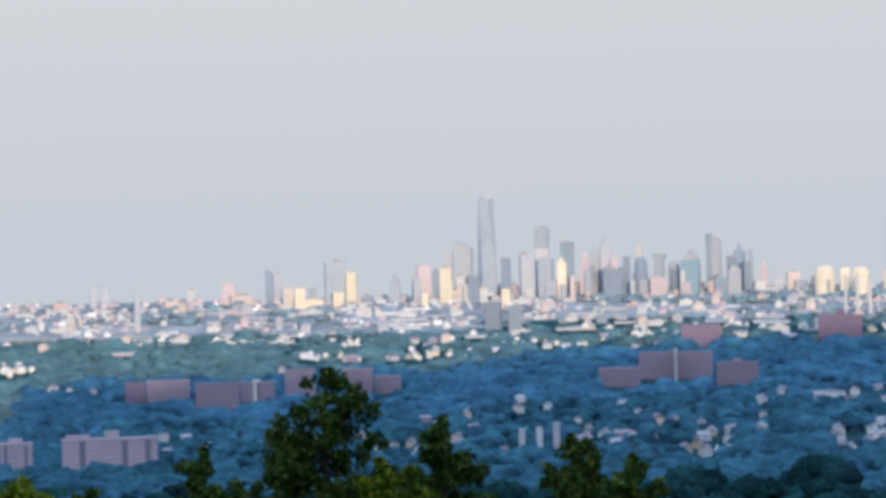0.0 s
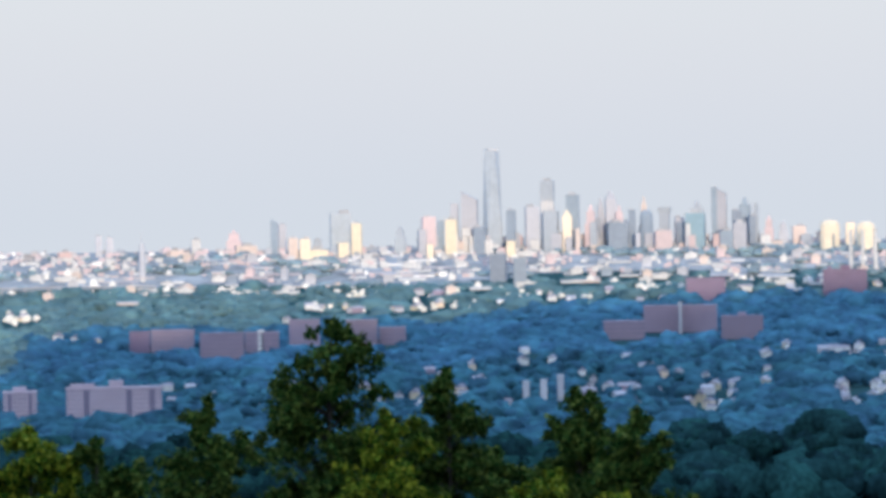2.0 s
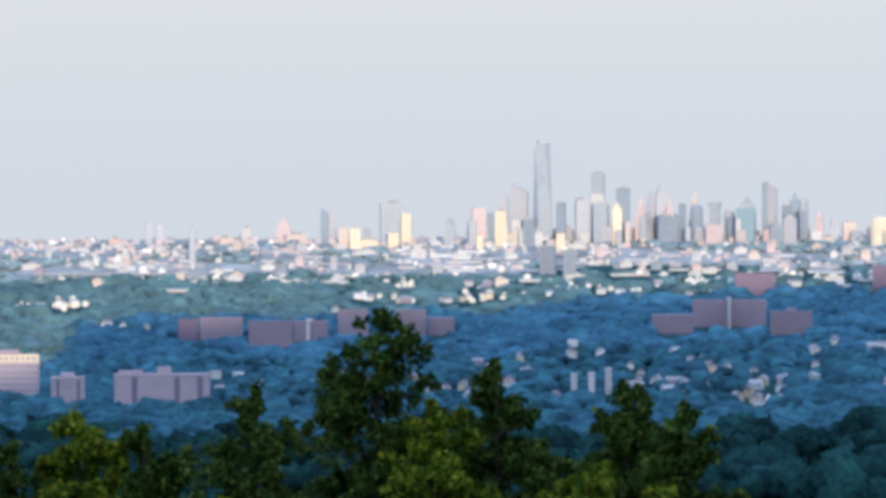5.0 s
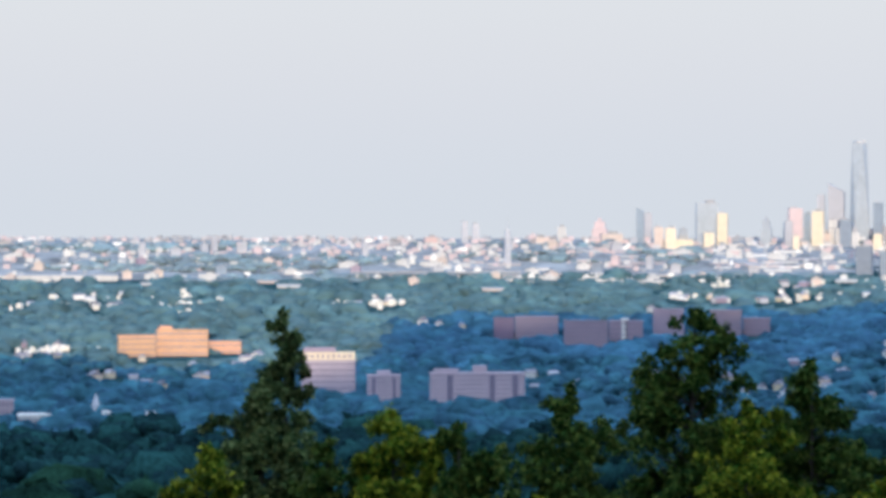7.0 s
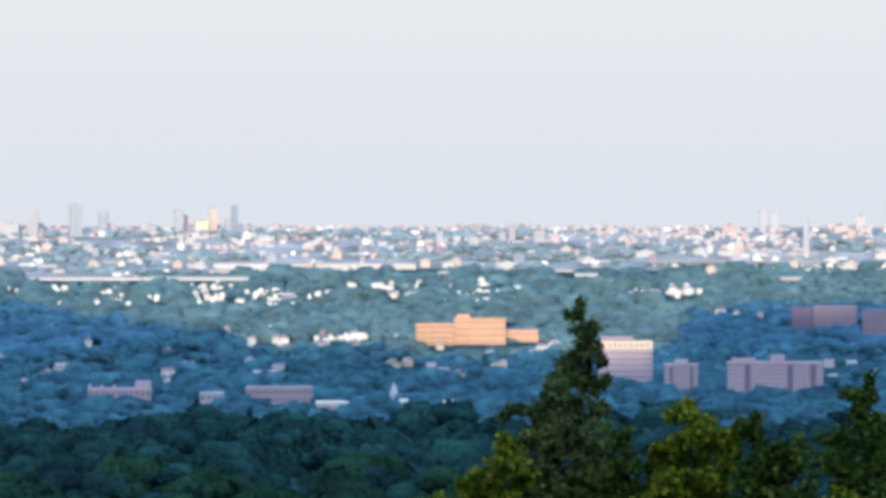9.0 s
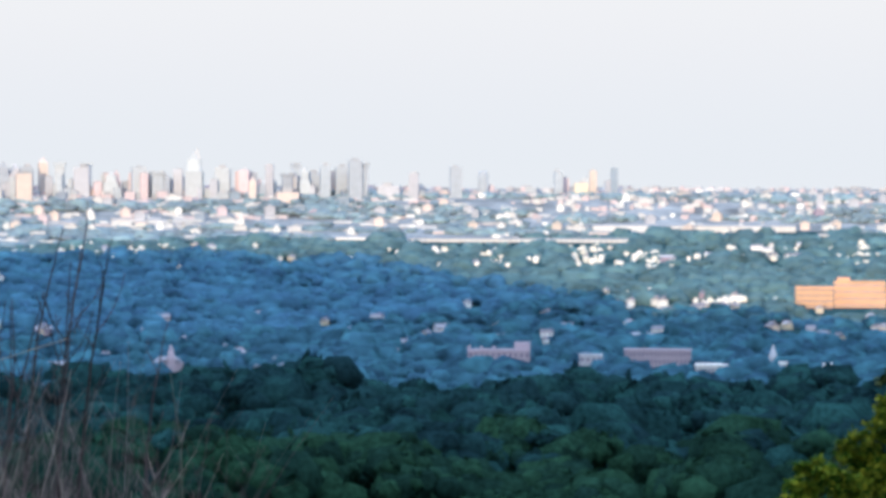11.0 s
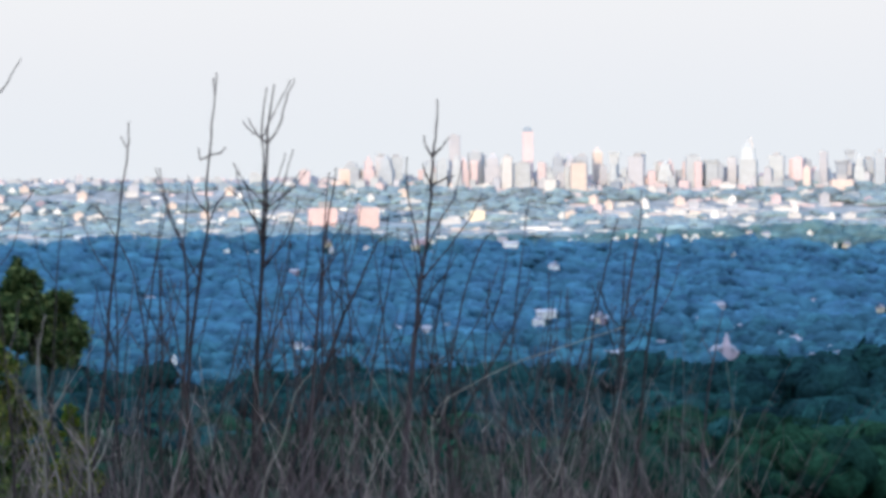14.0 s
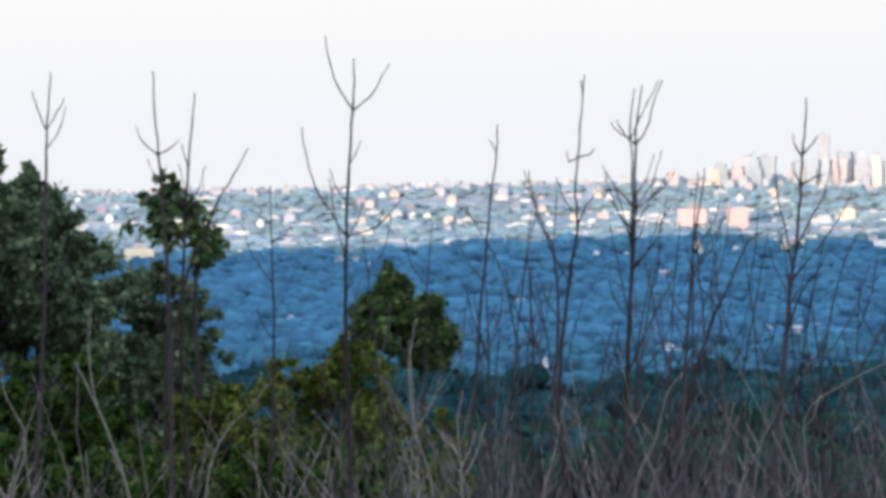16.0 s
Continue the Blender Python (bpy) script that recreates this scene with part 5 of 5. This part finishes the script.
sapling(22, ((-3582, -620), (-3615, -480), (-3624, -370), (-3608, -280)), (), 0.7, light=True)
sapling(22, ((-3532, -601), (-3540, -481), (-3529, -411)), (), 0.8, light=True)
sapling(26, ((-4289, -601), (-4267, -302), (-4256, -2), (-4251, 83), (-4244, 168)), (((-4251, 83), (-4269, 108), (-4277, 136)), ((-4251, 83), (-4231, 103), (-4220, 124)), ), 0.9)
sapling(25, ((-4049, -607), (-4044, -307), (-4049, -126), (-4056, -6), (-4062, 94), (-4064, 166)), (((-4057, 19), (-4085, 44), (-4096, 73)), ((-4057, 19), (-4035, 31), (-4021, 45)), ), 0.9)
sapling(25, ((-4019, -607), (-4024, -307), (-4013, -107), (-4006, -7), (-3997, 73), (-3992, 128)), (((-4006, -7), (-4017, 38)), ), 0.85)
sapling(25, ((-4045, -407), (-4010, -187), (-3984, -138), (-3957, -68), (-3926, -19), (-3898, 28)), (), 0.75)
sapling(26, ((-3874, -610), (-3860, -311), (-3861, -140), (-3862, -40)), (((-3861, -140), (-3838, -126), (-3826, -114)), ((-3860, -210), (-3885, -180)), ), 0.7)
sapling(24, ((-4119, -605), (-4175, -424), (-4188, -323), (-4181, -244)), (((-4175, -424), (-4213, -343)), ), 0.8, light=True)
sapling(24, ((-4329, -601), (-4301, -481), (-4335, -400), (-4343, -350)), (), 0.8, light=True)
sapling(23, ((-3989, -608), (-3961, -488), (-3905, -430), (-3874, -390)), (), 0.8, light=True)
sapling(23, ((-3609, -616), (-3616, -476), (-3621, -356), (-3622, -316)), (), 0.7, light=True)
sapling(23, ((-3519, -618), (-3547, -537), (-3566, -477)), (), 0.7, light=True)
sapling(27, ((-3221, -631), (-3236, -431), (-3230, -291), (-3225, -131), (-3220, -31), (-3224, 49), (-3214, 119)), (((-3224, 24), (-3244, 44), (-3257, 61)), ((-3219, 39), (-3194, 89), (-3172, 134)), ((-3224, -111), (-3185, -71), (-3155, -31)), ((-3228, -151), (-3250, -61), (-3270, -29)), ), 0.9)
sapling(28, ((-2771, -632), (-2751, -492), (-2736, -372), (-2722, -292)), (), 0.5)
sapling(28, ((-3121, -631), (-3121, -431), (-3115, -151), (-3105, -31)), (((-3118, -231), (-3075, -151), (-3065, -111)), ), 0.7)
sapling(26, ((-2696, -592), (-2686, -432), (-2688, -252)), (), 0.45)

# slimmer saplings of the thicket, strewn between the tall ones
tr = random.Random(3)
for _ in range(34):
    b = tr.uniform(-3760, -2560)
    e1 = tr.uniform(-330, -60) - (90 if b > -2800 else 0)
    ln = tr.uniform(-70, 90)
    br = []
    for _k in range(tr.randint(1, 3)):
        t = tr.uniform(0.45, 0.85)
        bb, ee = b + ln * t, -640 + (e1 + 640) * t
        sd, up = tr.choice((-1, 1)) * tr.uniform(18, 50), tr.uniform(50, 130)
        br.append(((bb, ee), (bb + sd * 0.7, ee + up * 0.5), (bb + sd, ee + up)))
    sapling(tr.uniform(21, 30), ((b, -640), (b + ln * 0.25 + tr.uniform(-10, 10), -640 + (e1 + 640) * 0.35), (b + ln * 0.6, -640 + (e1 + 640) * 0.7), (b + ln, e1)), br, tr.uniform(0.5, 0.85))


# ---- dry brush: stalks beyond counting on the ridge ----
def brush(name, n, b0, b1, lo, hi, d0, d1, mat, label, seed, skew=2.0, r_px=1.5):
    r = random.Random(seed)
    bm_v, bm_f = [], []
    for _ in range(n):
        d = r.uniform(d0, d1)
        k = d / F
        b = r.uniform(b0, b1)
        top = lo + (hi - lo) * r.random() ** skew
        z0 = float(land(d)) - 0.05
        zt = level(top, d)
        lean = r.gauss(0, 0.3) * (zt - z0) / k
        bend = r.gauss(0, 40)
        rad = r_px * k * r.uniform(0.6, 1.5)
        base = len(bm_v)
        nseg = 5
        for i in range(nseg + 1):
            t = i / nseg
            bb = b + lean * t + bend * math.sin(t * 3.1) + r.uniform(-3, 3)
            p = place(bb, d, z0 + (zt - z0) * t)
            q = rad * (1 - 0.7 * t)
            for a in range(3):
                bm_v.append((p.x + q * math.cos(a * 2.094), p.y + q * math.sin(a * 2.094), p.z))
        for i in range(nseg):
            for a in range(3):
                s, e2 = base + 3 * i + a, base + 3 * i + (a + 1) % 3
                bm_f.append((s, e2, e2 + 3, s + 3))
        # side shoots
        for _s in range(6):
            i = r.randrange(1, 5)
            p = Vector(bm_v[base + 3 * i])
            ln = r.uniform(20, 70) * k
            sd = r.choice((-1, 1)) * r.uniform(0.3, 0.9)
            q = p + Vector((sd * ln * math.cos(b / F), -sd * ln * math.sin(b / F), ln))
            kk = len(bm_v)
            for pp, w in ((p, rad * 0.5), (q, rad * 0.2)):
                for a in range(3):
                    bm_v.append((pp.x + w * math.cos(a * 2.094), pp.y + w * math.sin(a * 2.094), pp.z))
            for a in range(3):
                s, e2 = kk + a, kk + (a + 1) % 3
                bm_f.append((s, e2, e2 + 3, s + 3))
    ob = raw_mesh(name, np.array(bm_v), np.array(bm_f), mat, True)
    return tagged(ob, label, "brush", kind="stuff")


brush("dry_brush", 240, -3580, -2480, -620, -270, 20, 34, M["stem"], "tangle of thin brown leafless stems on the ridge", 1, 1.7, 1.2)
brush("dry_brush", 135, -3580, -2450, -640, -340, 18, 30, M["straw"], "pale dry stalks and grass stems on the ridge", 2, 1.4, 1.5)
brush("dry_brush", 420, -3700, -2440, -660, -380, 16, 30, M["stem"], "low tangle of thin brown stems on the ridge", 3, 1.0, 1.0)
brush("dry_brush", 150, -3600, -2300, -640, -400, 20, 34, M["twig"], "low tangle of thin dark stems on the ridge", 4, 1.3)
brush("dry_brush", 70, -4460, -3560, -620, -290, 20, 34, M["stem"], "thin brown leafless stems before leafy bushes", 5, 1.8, 1.2)
brush("dry_brush", 60, -4460, -3560, -640, -300, 18, 30, M["straw"], "pale dry stalks before leafy bushes", 6, 1.5, 1.5)
